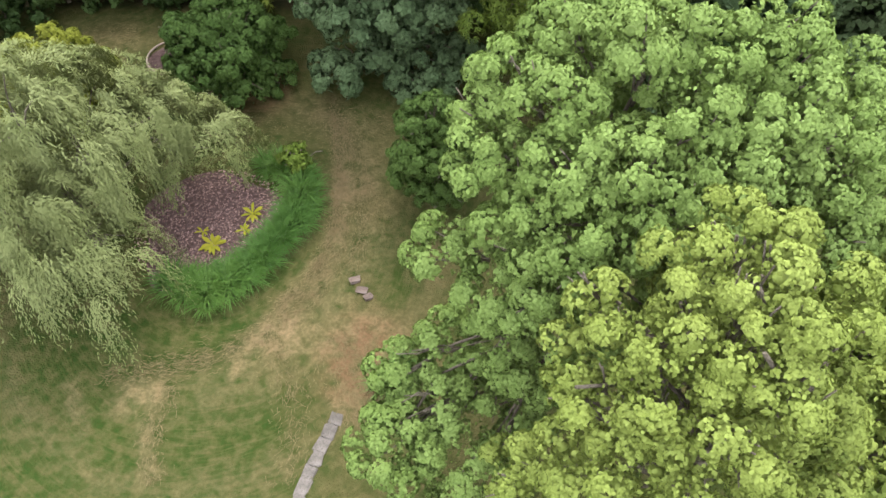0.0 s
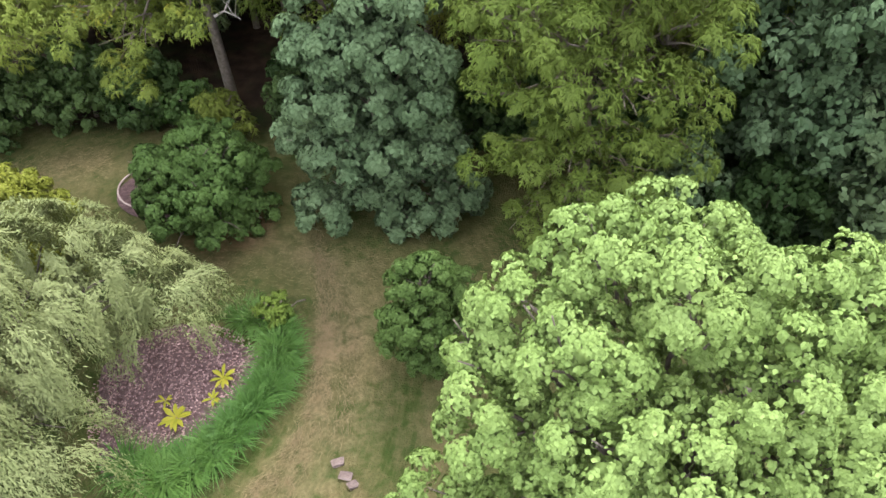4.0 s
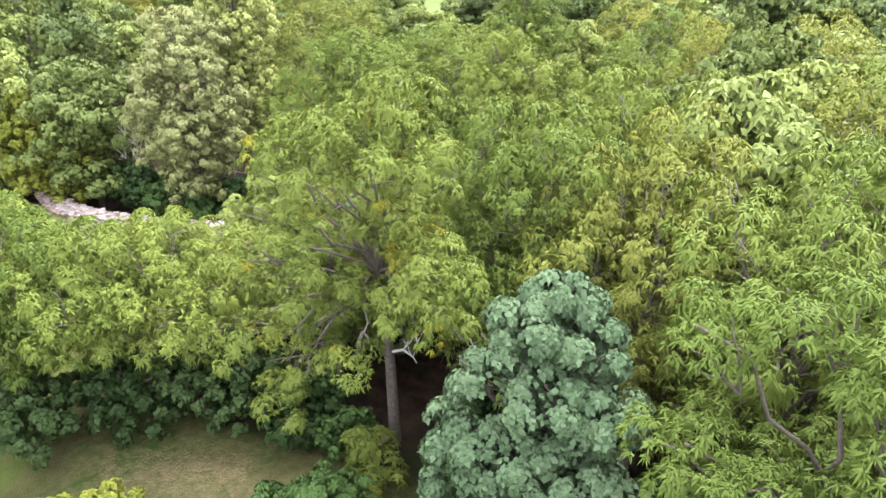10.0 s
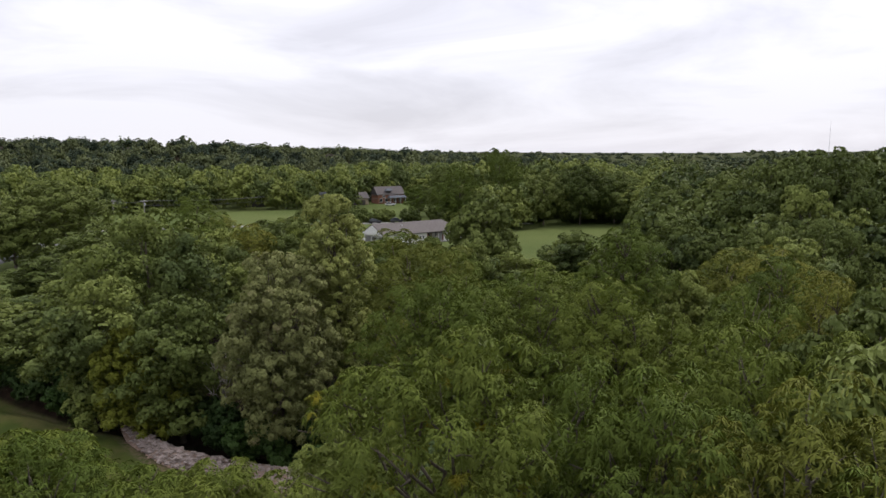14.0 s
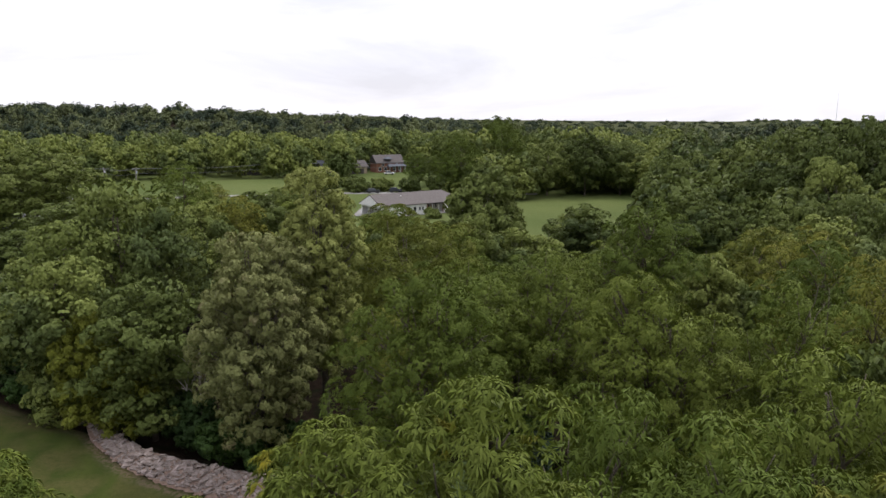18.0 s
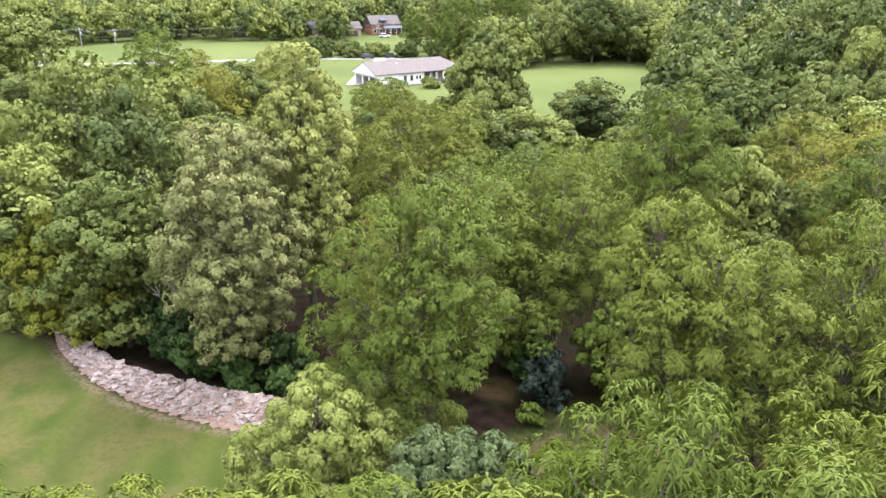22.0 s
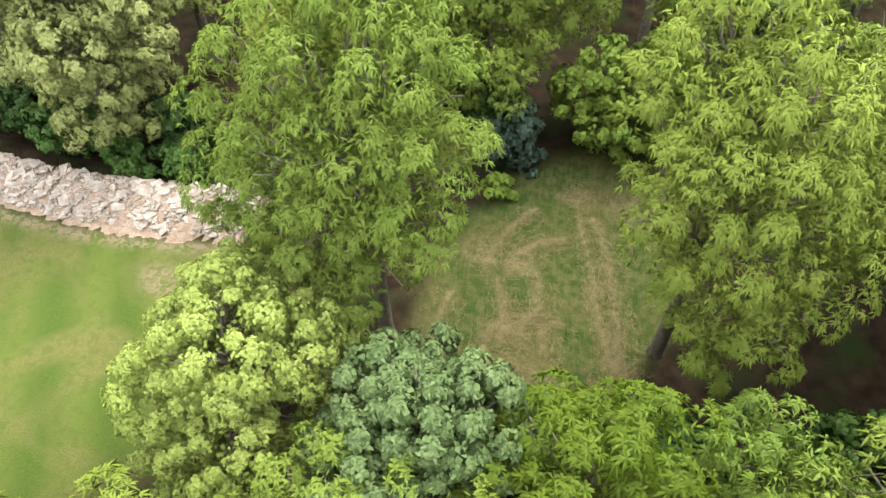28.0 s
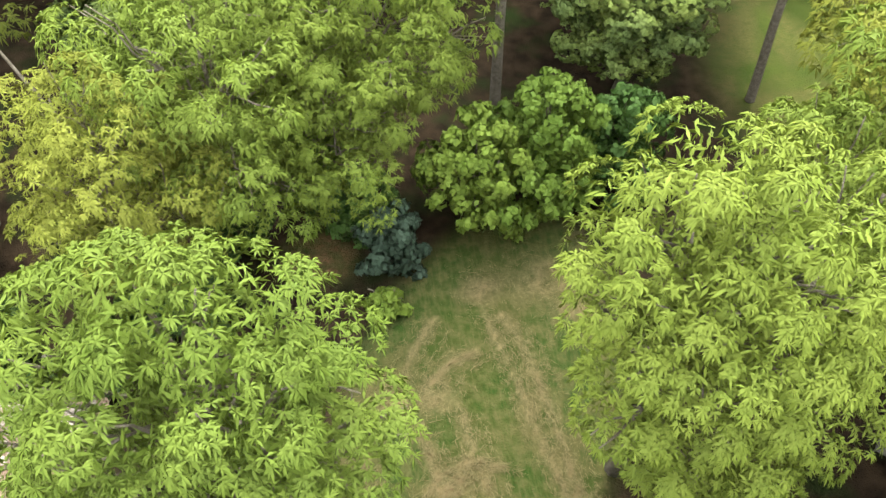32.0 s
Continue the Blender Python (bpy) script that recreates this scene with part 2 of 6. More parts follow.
M = {
    "walnut": leaf_mat("walnut_leaf", (0.063, 0.103, 0.012), (0.169, 0.213, 0.041)),
    "walnut_yellow": leaf_mat("walnut_leaf_yellowing", (0.064, 0.103, 0.014), (0.161, 0.200, 0.038), patch=(0.187, 0.170, 0.015)),
    "walnut_gold": leaf_mat("walnut_leaf_golden", (0.100, 0.126, 0.016), (0.235, 0.246, 0.048)),
    "maple": leaf_mat("maple_leaf_pale", (0.096, 0.156, 0.031), (0.254, 0.338, 0.102), 0.12, 0.42),
    "maple_yellow": leaf_mat("maple_leaf_yellow_green", (0.101, 0.145, 0.023), (0.259, 0.313, 0.081), 0.12, 0.45),
    "dark": leaf_mat("dark_blue_green_leaf", (0.041, 0.078, 0.034), (0.113, 0.162, 0.078), 0.12, 0.5),
    "shrub": leaf_mat("deep_green_leaf", (0.025, 0.057, 0.013), (0.082, 0.135, 0.035), 0.18, 0.45),
    "under": leaf_mat("understory_leaf", (0.026, 0.052, 0.016), (0.057, 0.092, 0.028), 0.25),
    "willow": leaf_mat("willow_leaf", (0.095, 0.121, 0.037), (0.270, 0.292, 0.125), 0.15, 0.45, spread=1.1),
    "olive": leaf_mat("olive_yellow_leaf", (0.10, 0.118, 0.014), (0.22, 0.235, 0.035)),
    "elm": leaf_mat("browning_elm_leaf", (0.138, 0.156, 0.046), (0.305, 0.316, 0.124), patch=(0.20, 0.18, 0.09)),
    "ash": leaf_mat("pale_ash_leaf", (0.150, 0.185, 0.045), (0.300, 0.330, 0.100)),
    "silver": leaf_mat("silvery_leaf", (0.050, 0.082, 0.028), (0.135, 0.178, 0.074), 0.18, 0.45),
    "lime": leaf_mat("lime_green_leaf", (0.150, 0.198, 0.036), (0.285, 0.330, 0.093), 0.2, 0.45),
    "bright": leaf_mat("bright_green_leaf", (0.066, 0.108, 0.009), (0.154, 0.201, 0.025), 0.35),
    "wood_dark": leaf_mat("deep_green_wood_leaf", (0.062, 0.094, 0.022), (0.150, 0.182, 0.050), vary=0.32),
    "mixed": leaf_mat("woodland_leaf", (0.090, 0.123, 0.027), (0.213, 0.252, 0.067), spread=0.08, patch=(0.065, 0.088, 0.028), patch_scale=0.09, vary=0.34),
    # greyer and bluer than the near woods: distance haze put into the leaf colour
    "far": leaf_mat("hazed_distant_leaf", (0.072, 0.096, 0.038), (0.155, 0.180, 0.080), 0.15, spread=0.03, patch=(0.028, 0.042, 0.026), patch_scale=0.06),
    "blue": leaf_mat("grey_blue_conifer", (0.030, 0.048, 0.034), (0.055, 0.080, 0.058), 0.15),
    "grass": leaf_mat("ornamental_grass_blade", (0.018, 0.060, 0.009), (0.100, 0.185, 0.044), 0.2, 0.4),
    "dry": leaf_mat("dry_straw", (0.085, 0.070, 0.033), (0.165, 0.130, 0.070), 0.1, 0.8),
    "hosta": leaf_mat("golden_hosta_leaf", (0.192, 0.204, 0.018), (0.300, 0.276, 0.036), 0.25, 0.4),
    "bark": plain_mat("grey_brown_bark", (0.085, 0.070, 0.055), (0.150, 0.128, 0.105), 6, 0.9, 0.8, 0.05),
    "dead": plain_mat("bleached_dead_wood", (0.231, 0.211, 0.184), (0.326, 0.306, 0.272), 6, 0.9, 0.6, 0.03),
    "mulch": plain_mat("red_brown_mulch", (0.071, 0.042, 0.041), (0.129, 0.085, 0.082), 5, 0.95, 1.0, 0.06),
    "stone": plain_mat("pale_pink_grey_stone", (0.190, 0.152, 0.134), (0.300, 0.255, 0.230), 2.5, 0.9, 0.6, 0.04),
    "slab": plain_mat("grey_flagstone", (0.081, 0.071, 0.066), (0.129, 0.114, 0.107), 3, 0.9, 0.4, 0.02),
    "edging": plain_mat("pink_plastic_edging", (0.238, 0.181, 0.162), (0.276, 0.219, 0.195), 3, 0.6, 0.1),
    "white": plain_mat("white_siding", (0.629, 0.629, 0.612), (0.697, 0.697, 0.680), 1.5, 0.6, 0.1),
    "roof": plain_mat("weathered_grey_brown_shingle", (0.095, 0.083, 0.079), (0.130, 0.118, 0.110), 2, 0.9, 0.5, 0.03),
    "roof_dark": plain_mat("slate_grey_shingle", (0.070, 0.076, 0.087), (0.103, 0.109, 0.120), 2, 0.9, 0.5, 0.03),
    "brick": plain_mat("red_brown_brick", (0.177, 0.082, 0.054), (0.245, 0.129, 0.088), 6, 0.9, 0.4, 0.02),
    "tan": plain_mat("tan_siding", (0.306, 0.245, 0.170), (0.354, 0.292, 0.211), 3, 0.8, 0.2),
    "glass": plain_mat("dark_window_glass", (0.02, 0.025, 0.03), (0.03, 0.035, 0.04), 1, 0.08, 0.0),
    # carries inside shade painted on, and doors and trim dark in themselves
    "shade_and_dark_paint": plain_mat("inside_shade_and_dark_paint", (0.07, 0.065, 0.06), (0.10, 0.09, 0.085), 2, 0.9, 0.1),
    "asphalt": plain_mat("pale_worn_asphalt", (0.126, 0.126, 0.126), (0.160, 0.160, 0.156), 1.0, 0.9, 0.2),
    "concrete": plain_mat("light_concrete", (0.211, 0.202, 0.190), (0.253, 0.244, 0.232), 1.2, 0.9, 0.2),
    "pole": plain_mat("grey_weathered_pole", (0.190, 0.177, 0.163), (0.272, 0.258, 0.245), 4, 0.85, 0.3),
    "wire": plain_mat("grey_aluminium_wire", (0.075, 0.077, 0.083), (0.095, 0.098, 0.100), 2, 0.4, 0.0),
    "car": plain_mat("dark_car_paint", (0.03, 0.032, 0.038), (0.05, 0.052, 0.058), 1, 0.25, 0.0),
    "tyre": plain_mat("black_rubber", (0.02, 0.02, 0.02), (0.035, 0.035, 0.035), 4, 0.9, 0.1),
    "table": plain_mat("grey_weathered_board", (0.052, 0.049, 0.046), (0.084, 0.078, 0.073), 5, 0.9, 0.4),
    "bush_green": leaf_mat("mid_green_bush_leaf", (0.052, 0.095, 0.014), (0.150, 0.205, 0.038)),
    "flat_stone": plain_mat("dull_pink_stone", (0.090, 0.066, 0.058), (0.135, 0.105, 0.094), 4, 0.9, 0.5),
    "steel": plain_mat("galvanised_sheet", (0.286, 0.286, 0.292), (0.354, 0.354, 0.360), 2, 0.45, 0.1),
}


# ---- mesh helpers ----
def mesh_from(name, verts, faces, mat, normals=None):
    """A mesh from numpy arrays: verts (n, 3); faces (m, 3) or (m, 4). normals: one for each vertex, so that leaves shade as the sprays they belong to."""
    verts, faces = np.asarray(verts, np.float32), np.asarray(faces, np.int32)
    if normals is not None:
        a, b, c = (verts[faces[:, k]] for k in range(3))
        away = (np.cross(b - a, c - a) * normals[faces[:, 0]]).sum(-1) < 0
        faces = np.where(away[:, None], faces[:, ::-1], faces)
    k = faces.shape[1]
    me = bpy.data.meshes.new(name)
    me.vertices.add(len(verts))
    me.vertices.foreach_set("co", verts.ravel())
    me.loops.add(faces.size)
    me.loops.foreach_set("vertex_index", faces.ravel())
    me.polygons.add(len(faces))
    me.polygons.foreach_set("loop_start", np.arange(0, faces.size, k, dtype=np.int32))
    me.update(calc_edges=True)
    if normals is not None:
        me.attributes.new("custom_normal", "FLOAT_VECTOR", "POINT").data.foreach_set("vector", np.asarray(normals, np.float32).ravel())
    me.materials.append(mat)
    return me


def part_mesh(name, me, parent, label=""):
    ob = new(name, me)
    ob.parent = parent
    if label:
        ob["label"] = label
    return ob


def part(name, bm, mat, parent, label=""):
    me = bpy.data.meshes.new(name)
    bm.to_mesh(me)
    bm.free()
    me.materials.append(mat)
    return part_mesh(name, me, parent, label)


def unit(v):
    return v / np.maximum(np.linalg.norm(v, axis=-1, keepdims=True), 1e-9)


def frames(d, rng, facing=None):
    """Side and face vectors for leaf axes d; facing: the way the blades should face."""
    ref = (np.array([0, 0, 1.0]) if facing is None else facing) + 0.35 * rng.standard_normal(d.shape)
    side = unit(np.cross(d, ref))
    return side, np.cross(side, d)


SPARKLE = 0.15


def stamp(pos, axis, size, tv, tf, rng, droop=0.0, facing=None):
    """Copies of a small template (tv: along, across, up; tf: triangles) at pos, along axis."""
    side, up = frames(axis, rng, facing)
    s = size[:, None, None]
    a, b, c = tv[None, :, 0:1], tv[None, :, 1:2], tv[None, :, 2:3]
    v = pos[:, None] + s * (a * axis[:, None] + b * side[:, None] + c * up[:, None])
    v[..., 2] -= droop * s[..., 0] * tv[None, :, 0] ** 2
    f = tf[None] + (np.arange(len(pos)) * len(tv))[:, None, None]
    if facing is None:
        return v.reshape(-1, 3), f.reshape(-1, 3)
    n = unit(facing + SPARKLE * rng.standard_normal(facing.shape) + 0.25 * up)
    return v.reshape(-1, 3), f.reshape(-1, 3), np.repeat(n, len(tv), 0)


def join(parts):
    vs, fs, ns, n = [], [], [], 0
    for v, f, *nrm in parts:
        vs.append(v)
        fs.append(f + n)
        ns += nrm
        n += len(v)
    return (np.concatenate(vs), np.concatenate(fs), *([np.concatenate(ns)] if ns else []))


BROAD = (np.array([(0, 0, 0), (0.45, 0.42, 0.06), (1, 0, -0.06), (0.45, -0.42, 0.06)], float), np.array([(0, 1, 2), (0, 2, 3)]))
NARROW = (np.array([(0, 0, 0), (0.4, 0.10, 0), (1, 0, 0), (0.4, -0.10, 0)], float), np.array([(0, 1, 2), (0, 2, 3)]))
OVAL = (np.array([(0, 0, 0), (0.35, 0.26, 0.03), (1, 0, -0.04), (0.35, -0.26, 0.03)], float), np.array([(0, 1, 2), (0, 2, 3)]))
# a compound leaf seen whole: a narrow frond that bends
FROND = (np.array([(0, 0, 0), (0.55, 0.11, -0.02), (1.05, 0, 0), (0.55, -0.11, -0.02)], float), np.array([(0, 2, 1), (0, 3, 2)]))


_p = (1 + 5 ** 0.5) / 2
ICO_V = unit(np.array([(-1, _p, 0), (1, _p, 0), (-1, -_p, 0), (1, -_p, 0), (0, -1, _p), (0, 1, _p), (0, -1, -_p), (0, 1, -_p), (_p, 0, -1), (_p, 0, 1), (-_p, 0, -1), (-_p, 0, 1)], float))
ICO_F = np.array([(0, 11, 5), (0, 5, 1), (0, 1, 7), (0, 7, 10), (0, 10, 11), (1, 5, 9), (5, 11, 4), (11, 10, 2), (10, 7, 6), (7, 1, 8), (3, 9, 4), (3, 4, 2), (3, 2, 6), (3, 6, 8), (3, 8, 9), (4, 9, 5), (2, 4, 11), (6, 2, 10), (8, 6, 7), (9, 8, 1)])


def cores(p, r, rng):
    """Ragged dense hearts of leafy lobes, deep under their leaves."""
    v = p[:, None] + ICO_V[None] * (r[:, None, None] * rng.uniform(0.8, 1.1, (len(p), 12, 1))) * np.array([1, 1, 0.85])
    f = ICO_F[None] + (np.arange(len(p)) * 12)[:, None, None]
    return v.reshape(-1, 3), f.reshape(-1, 3), np.tile(ICO_V, (len(p), 1))


def shell(p, r, n, card, rng, leaf=None):
    """The inner leaves of lobes: n to each, lying close all round, at about 0.7 of its radius; card: their length."""
    d = unit(rng.normal(0, 1, (len(p) * n, 3)))
    q, w = np.repeat(p, n, 0), np.repeat(r, n)
    at = q + d * (w * rng.uniform(0.45, 0.9, len(w)))[:, None] * np.array([1, 1, 0.88])
    axis = unit(np.cross(d, rng.normal(0, 1, d.shape)))
    return stamp(at - axis * (0.5 * card), axis, card * rng.uniform(0.7, 1.2, len(w)), *(leaf or BROAD), rng, 0.15, d)


def tube(points, radii, sides=7, rng=None):
    pts = np.asarray(points, float)
    tang = unit(np.gradient(pts, axis=0))
    ref = np.where(np.abs(tang[:, 2:3]) > 0.9, np.array([[1.0, 0, 0]]), np.array([[0, 0, 1.0]]))
    u = unit(np.cross(tang, ref))
    w = np.cross(tang, u)
    ang = np.arange(sides) * 2 * math.pi / sides
    rad = np.asarray(radii, float)[:, None, None]
    ring = pts[:, None] + rad * (np.cos(ang)[None, :, None] * u[:, None] + np.sin(ang)[None, :, None] * w[:, None])
    v = ring.reshape(-1, 3)
    f = []
    for i in range(len(pts) - 1):
        for j in range(sides):
            a, b = i * sides + j, i * sides + (j + 1) % sides
            f += [(a, b, b + sides), (a, b + sides, a + sides)]
    n = len(v)
    v = np.concatenate([v, pts[-1:]])
    f += [((len(pts) - 1) * sides + j, (len(pts) - 1) * sides + (j + 1) % sides, n) for j in range(sides)]
    return v, np.array(f)


def limb(a, b, r0, r1, rng, sag=0.1, n=6):
    a, b = np.asarray(a, float), np.asarray(b, float)
    s = np.linspace(0, 1, n)[:, None]
    p = a + (b - a) * s
    L = np.linalg.norm(b - a)
    p[:, 2:3] += sag * L * np.sin(math.pi * s)
    p[1:-1] += rng.normal(0, 0.035 * L, (n - 2, 3))
    return tube(p, np.linspace(r0, r1, n), 6)


# ---- crowns ----
def profile(shape, u):
    if shape == "cone":
        return 1.0 - 0.75 * u ** 1.3
    if shape == "dome":
        return math.sqrt(max(0.0, 1 - (0.95 * u) ** 2.2))
    if shape == "column":
        return 0.85 + 0.15 * math.sin(math.pi * u) - 0.45 * max(0, u - 0.7)
    if shape == "vase":
        return 0.55 + 0.45 * math.sin(math.pi * min(1, 0.15 + 0.6 * u)) - 0.35 * max(0, u - 0.75) / 0.25
    return 0.35 + 0.65 * math.sin(math.pi * (0.12 + 0.72 * u))


def masses_for(rng, r, zlow, h, n, shape, mr):
    """The large leafy masses of a crown: centre and radius, in the tree's own frame."""
    out = []
    for i in range(n):
        u = (i + 0.5) / n
        z = zlow + mr * 0.8 + u * (h - zlow - 1.75 * mr)
        m = mr * rng.uniform(0.8, 1.2) * (1.0 - 0.25 * u)
        reach = max(0.0, r * profile(shape, u) - m) * (1.0 if i % 4 else 0.3) * rng.uniform(0.8, 1.1)
        a = i * 2.399 + rng.uniform(-0.4, 0.4)
        out.append((reach * math.cos(a), reach * math.sin(a), z, m))
    out.append((0.0, 0.0, h - mr * 0.95, mr * 0.85))
    return out


def outline(shape, u):
    """Half width of a crown at the height u (0 at its foot, 1 at its tip)."""
    if shape == "cone":
        return 0.25 + 0.75 * (1 - u) ** 0.8
    if shape == "dome":
        return math.sqrt(max(0.02, 1 - u ** 2.4)) * (0.8 + 0.2 * min(1, u / 0.25))
    if shape == "column":
        return max(0.02, 1 - abs(2 * u - 1) ** 3.2) ** 0.5
    if shape == "vase":
        return max(0.05, math.sin(math.pi * u ** 1.35)) ** 0.6
    return max(0.02, 1 - (2 * u - 1) ** 2) ** 0.5


def crown_masses(rng, r, zlow, h, shape, mr):
    """Leafy masses set closely all over the outline of a full crown, round a dense middle."""
    lo, hi = zlow + 0.55 * mr, h - 0.75 * mr
    us = np.linspace(0, 1, 60)
    w = np.array([outline(shape, u) for u in us])
    a = max(0.3, r - 0.75 * mr)
    acc = np.cumsum(w + 0.12)
    n = max(5, int(1.0 * (2 * math.pi * a * w.mean() * (hi - lo) + 2.5 * a * a) / (math.pi * mr * mr * 0.9)))
    out = []
    for i in range(n):
        u = float(np.interp((i + 0.5) / n * acc[-1], acc, us))
        m = mr * rng.uniform(0.7, 1.18)
        q = a * outline(shape, u) * rng.uniform(0.76, 1.14)
        th = i * 2.39996 + rng.uniform(-0.35, 0.35)
        out.append((q * math.cos(th), q * math.sin(th), lo + u * (hi - lo) + rng.normal(0, 0.15 * mr), m))
    out.append((0.0, 0.0, h - 0.8 * mr, 0.9 * mr))
    for u in (0.25, 0.5, 0.72):
        out.append((0.0, 0.0, lo + u * (hi - lo), max(0.5 * mr, 0.8 * a * outline(shape, u))))
    return out


def sub_lobes(rng, masses, size, cover=1.0, squash=0.88, lo=0.74, hi=1.14):
    """Puffs standing out from the masses, with gaps between: centres, radii, outward directions."""
    ms = np.array(masses)
    pos, rad, out = [], [], []
    for k, (x, y, z, m) in enumerate(masses):
        sz = min(size, 0.8 * m)
        n = max(4, int(cover * 3.2 * (m / sz) ** 2))
        i = np.arange(n) + 0.5
        phi, th = np.arccos(1 - 2 * i / n), math.pi * (1 + 5 ** 0.5) * i + rng.uniform(0, 6)
        d = np.stack([np.cos(th) * np.sin(phi), np.sin(th) * np.sin(phi), np.cos(phi)], -1)
        d = unit(d + rng.normal(0, 0.14, d.shape))
        p = np.array([x, y, z]) + d * ((m - 0.45 * sz) * rng.uniform(lo, hi, (n, 1))) * np.array([1, 1, squash])
        dist = np.linalg.norm((p[:, None] - ms[None, :, :3]) / ms[None, :, 3:4], axis=-1)
        dist[:, k] = 9
        ok = (dist.min(1) > 0.68) & ((d[:, 2] > -0.5) | (rng.random(n) < 0.25))
        pos.append(p[ok])
        out.append(d[ok])
        rad.append(sz * rng.uniform(0.58, 1.02, ok.sum()))
    return np.concatenate(pos), np.concatenate(rad), np.concatenate(out)


def foliage(rng, masses, kind, size, tufts, leaves, leaf, cover=1.0, droop=None, fine=True):
    """All leaves of a crown as triangles: rosettes and sprays over dense lobes. kind: compound, low, broad, oval."""
    p, r, o = sub_lobes(rng, masses, size, cover) if fine else sub_lobes(rng, masses, size, cover, lo=0.9, hi=1.08)
    ms = np.array(masses)
    feathery = kind == "compound"
    card, inner = (0.3, FROND) if feathery else (1.3 * leaf, BROAD)
    core = [shell(ms[:, :3], ms[:, 3] * (0.7 if feathery else 0.9), (80 if feathery else 60) if fine else 8, card, rng, inner), shell(p - o * (r * 0.1)[:, None], r, 50 if fine else 4, card, rng, inner)]
    if not feathery:
        core.append(cores(p - o * (r * 0.3)[:, None], r * (0.3 if fine else 0.6), rng))
    p, r, o = (np.repeat(q, tufts, 0) for q in (p, r, o))
    d = unit(0.8 * o + rng.normal(0, 0.6, p.shape) + np.array([0, 0, 0.5]))
    tip = p + d * (r * rng.uniform(*((0.86, 1.06) if feathery else (0.93, 1.04)), len(r)))[:, None] * np.array([1, 1, 0.88])
    tip, d, r = np.repeat(tip, leaves, 0), np.repeat(d, leaves, 0), np.repeat(r, leaves)
    if feathery:
        up = unit(d + np.array([0, 0, 0.9]))  # mops of fronds: out from one tip, then hanging down all round
        ring = unit(np.cross(up, rng.normal(0, 1, d.shape)))
        axis = unit((0.45 + 0.35 * rng.standard_normal((len(d), 1))) * up + ring)
        tv, tf = FROND
        v, f, nrm = stamp(tip, axis, leaf * rng.uniform(0.6, 1.15, len(tip)), tv, tf, rng, 0.75 if droop is None else droop, up)
        skirt = np.repeat(axis, len(tv), 0) * np.tile(tv[:, 0], len(tip))[:, None]
        return join(core + [(v, f, unit(nrm + 0.75 * skirt))])
    face = unit(d + rng.normal(0, 0.4, d.shape))
    tip = tip + face * (0.12 * r)[:, None]
    axis = unit(np.cross(face, rng.normal(0, 1, d.shape)) + np.array([0, 0, -0.2]))
    tv, tf = BROAD if kind == "broad" else OVAL
    return join(core + [stamp(tip, axis, leaf * rng.uniform(0.65, 1.3, len(tip)), tv, tf, rng, 0.3 if droop is None else droop, face)])


def wood(rng, masses, crown_at, h, r0, fork, top_r=0.08, twigs=True):
    """Trunk that forks into limbs running to the masses."""
    f = np.array([crown_at[0] * 0.5, crown_at[1] * 0.5, fork])
    mid = np.array([crown_at[0] * 0.2, crown_at[1] * 0.2, fork * 0.5]) + rng.normal(0, 0.08, 3) * [1, 1, 0]
    parts = [tube([(0, 0, -0.3), (0.02, 0, 0.25), mid, f, f + (np.array([crown_at[0], crown_at[1], h * 0.75]) - f) * 0.5, (crown_at[0], crown_at[1], h * 0.82)],
                  [r0 * 1.45, r0 * 1.1, r0 * 0.9, r0 * 0.75, r0 * 0.4, 0.04], 10)]
    for x, y, z, m in masses:
        start = f + (np.array([crown_at[0], crown_at[1], h * 0.75]) - f) * min(0.75, max(0, (z - fork) / h * 0.7))
        end = np.array([x, y, z]) + rng.normal(0, 0.3, 3)
        parts.append(limb(start, end, r0 * 0.26, 0.04, rng, 0.12))
        if twigs:
            for _ in range(3):
                tip = end + unit(rng.normal(0, 1, 3) + [0, 0, 0.3]) * m * 0.8
                parts.append(limb(end - (end - start) * 0.25, tip, 0.05, 0.015, rng, 0.05, 4))
    return join(parts)


def tree(name, label, at, h, r, zlow, leafmat, seed, shape="round", n=9, mr=2.2, size=0.8, tufts=9, leaves=6, leaf=0.45, kind="compound",
         crown_at=(0, 0), trunk_r=None, fork=None, cover=1.0, category="tree", barkmat="bark", fine=True, twigs=True, turn=0.0, group="", masses=None, trunk_to=None):
    rng = np.random.default_rng(seed)
    base = new(name)
    base.location, base.rotation_euler[2] = (at[0], at[1], ground_z(at[0], at[1])), turn
    tagged(base, label, category, group)
    ms = masses_for(rng, r, zlow, h, n, shape, mr) if masses else crown_masses(rng, r, zlow, h, shape, mr)
    ms = [(x + crown_at[0], y + crown_at[1], z, m) for x, y, z, m in ms] + list(masses or ())
    tr = trunk_r or 0.012 * h + 0.05
    v, f = wood(rng, ms, trunk_to or crown_at, h, tr, fork or max(0.8, zlow + 0.15 * (h - zlow)), twigs=twigs)
    part_mesh("trunk", mesh_from("trunk", v, f, M[barkmat]), base)
    v, f, nrm = foliage(rng, ms, kind, size, tufts, leaves, leaf, cover, fine=fine)
    part_mesh("crown", mesh_from("crown", v, f, M[leafmat], nrm), base)
    return base


# ---- the ground: one sheet, level near by, with wooded rises far off ----
def smooth(e0, e1, v):
    u = np.clip((v - e0) / (e1 - e0), 0, 1)
    return u * u * (3 - 2 * u)


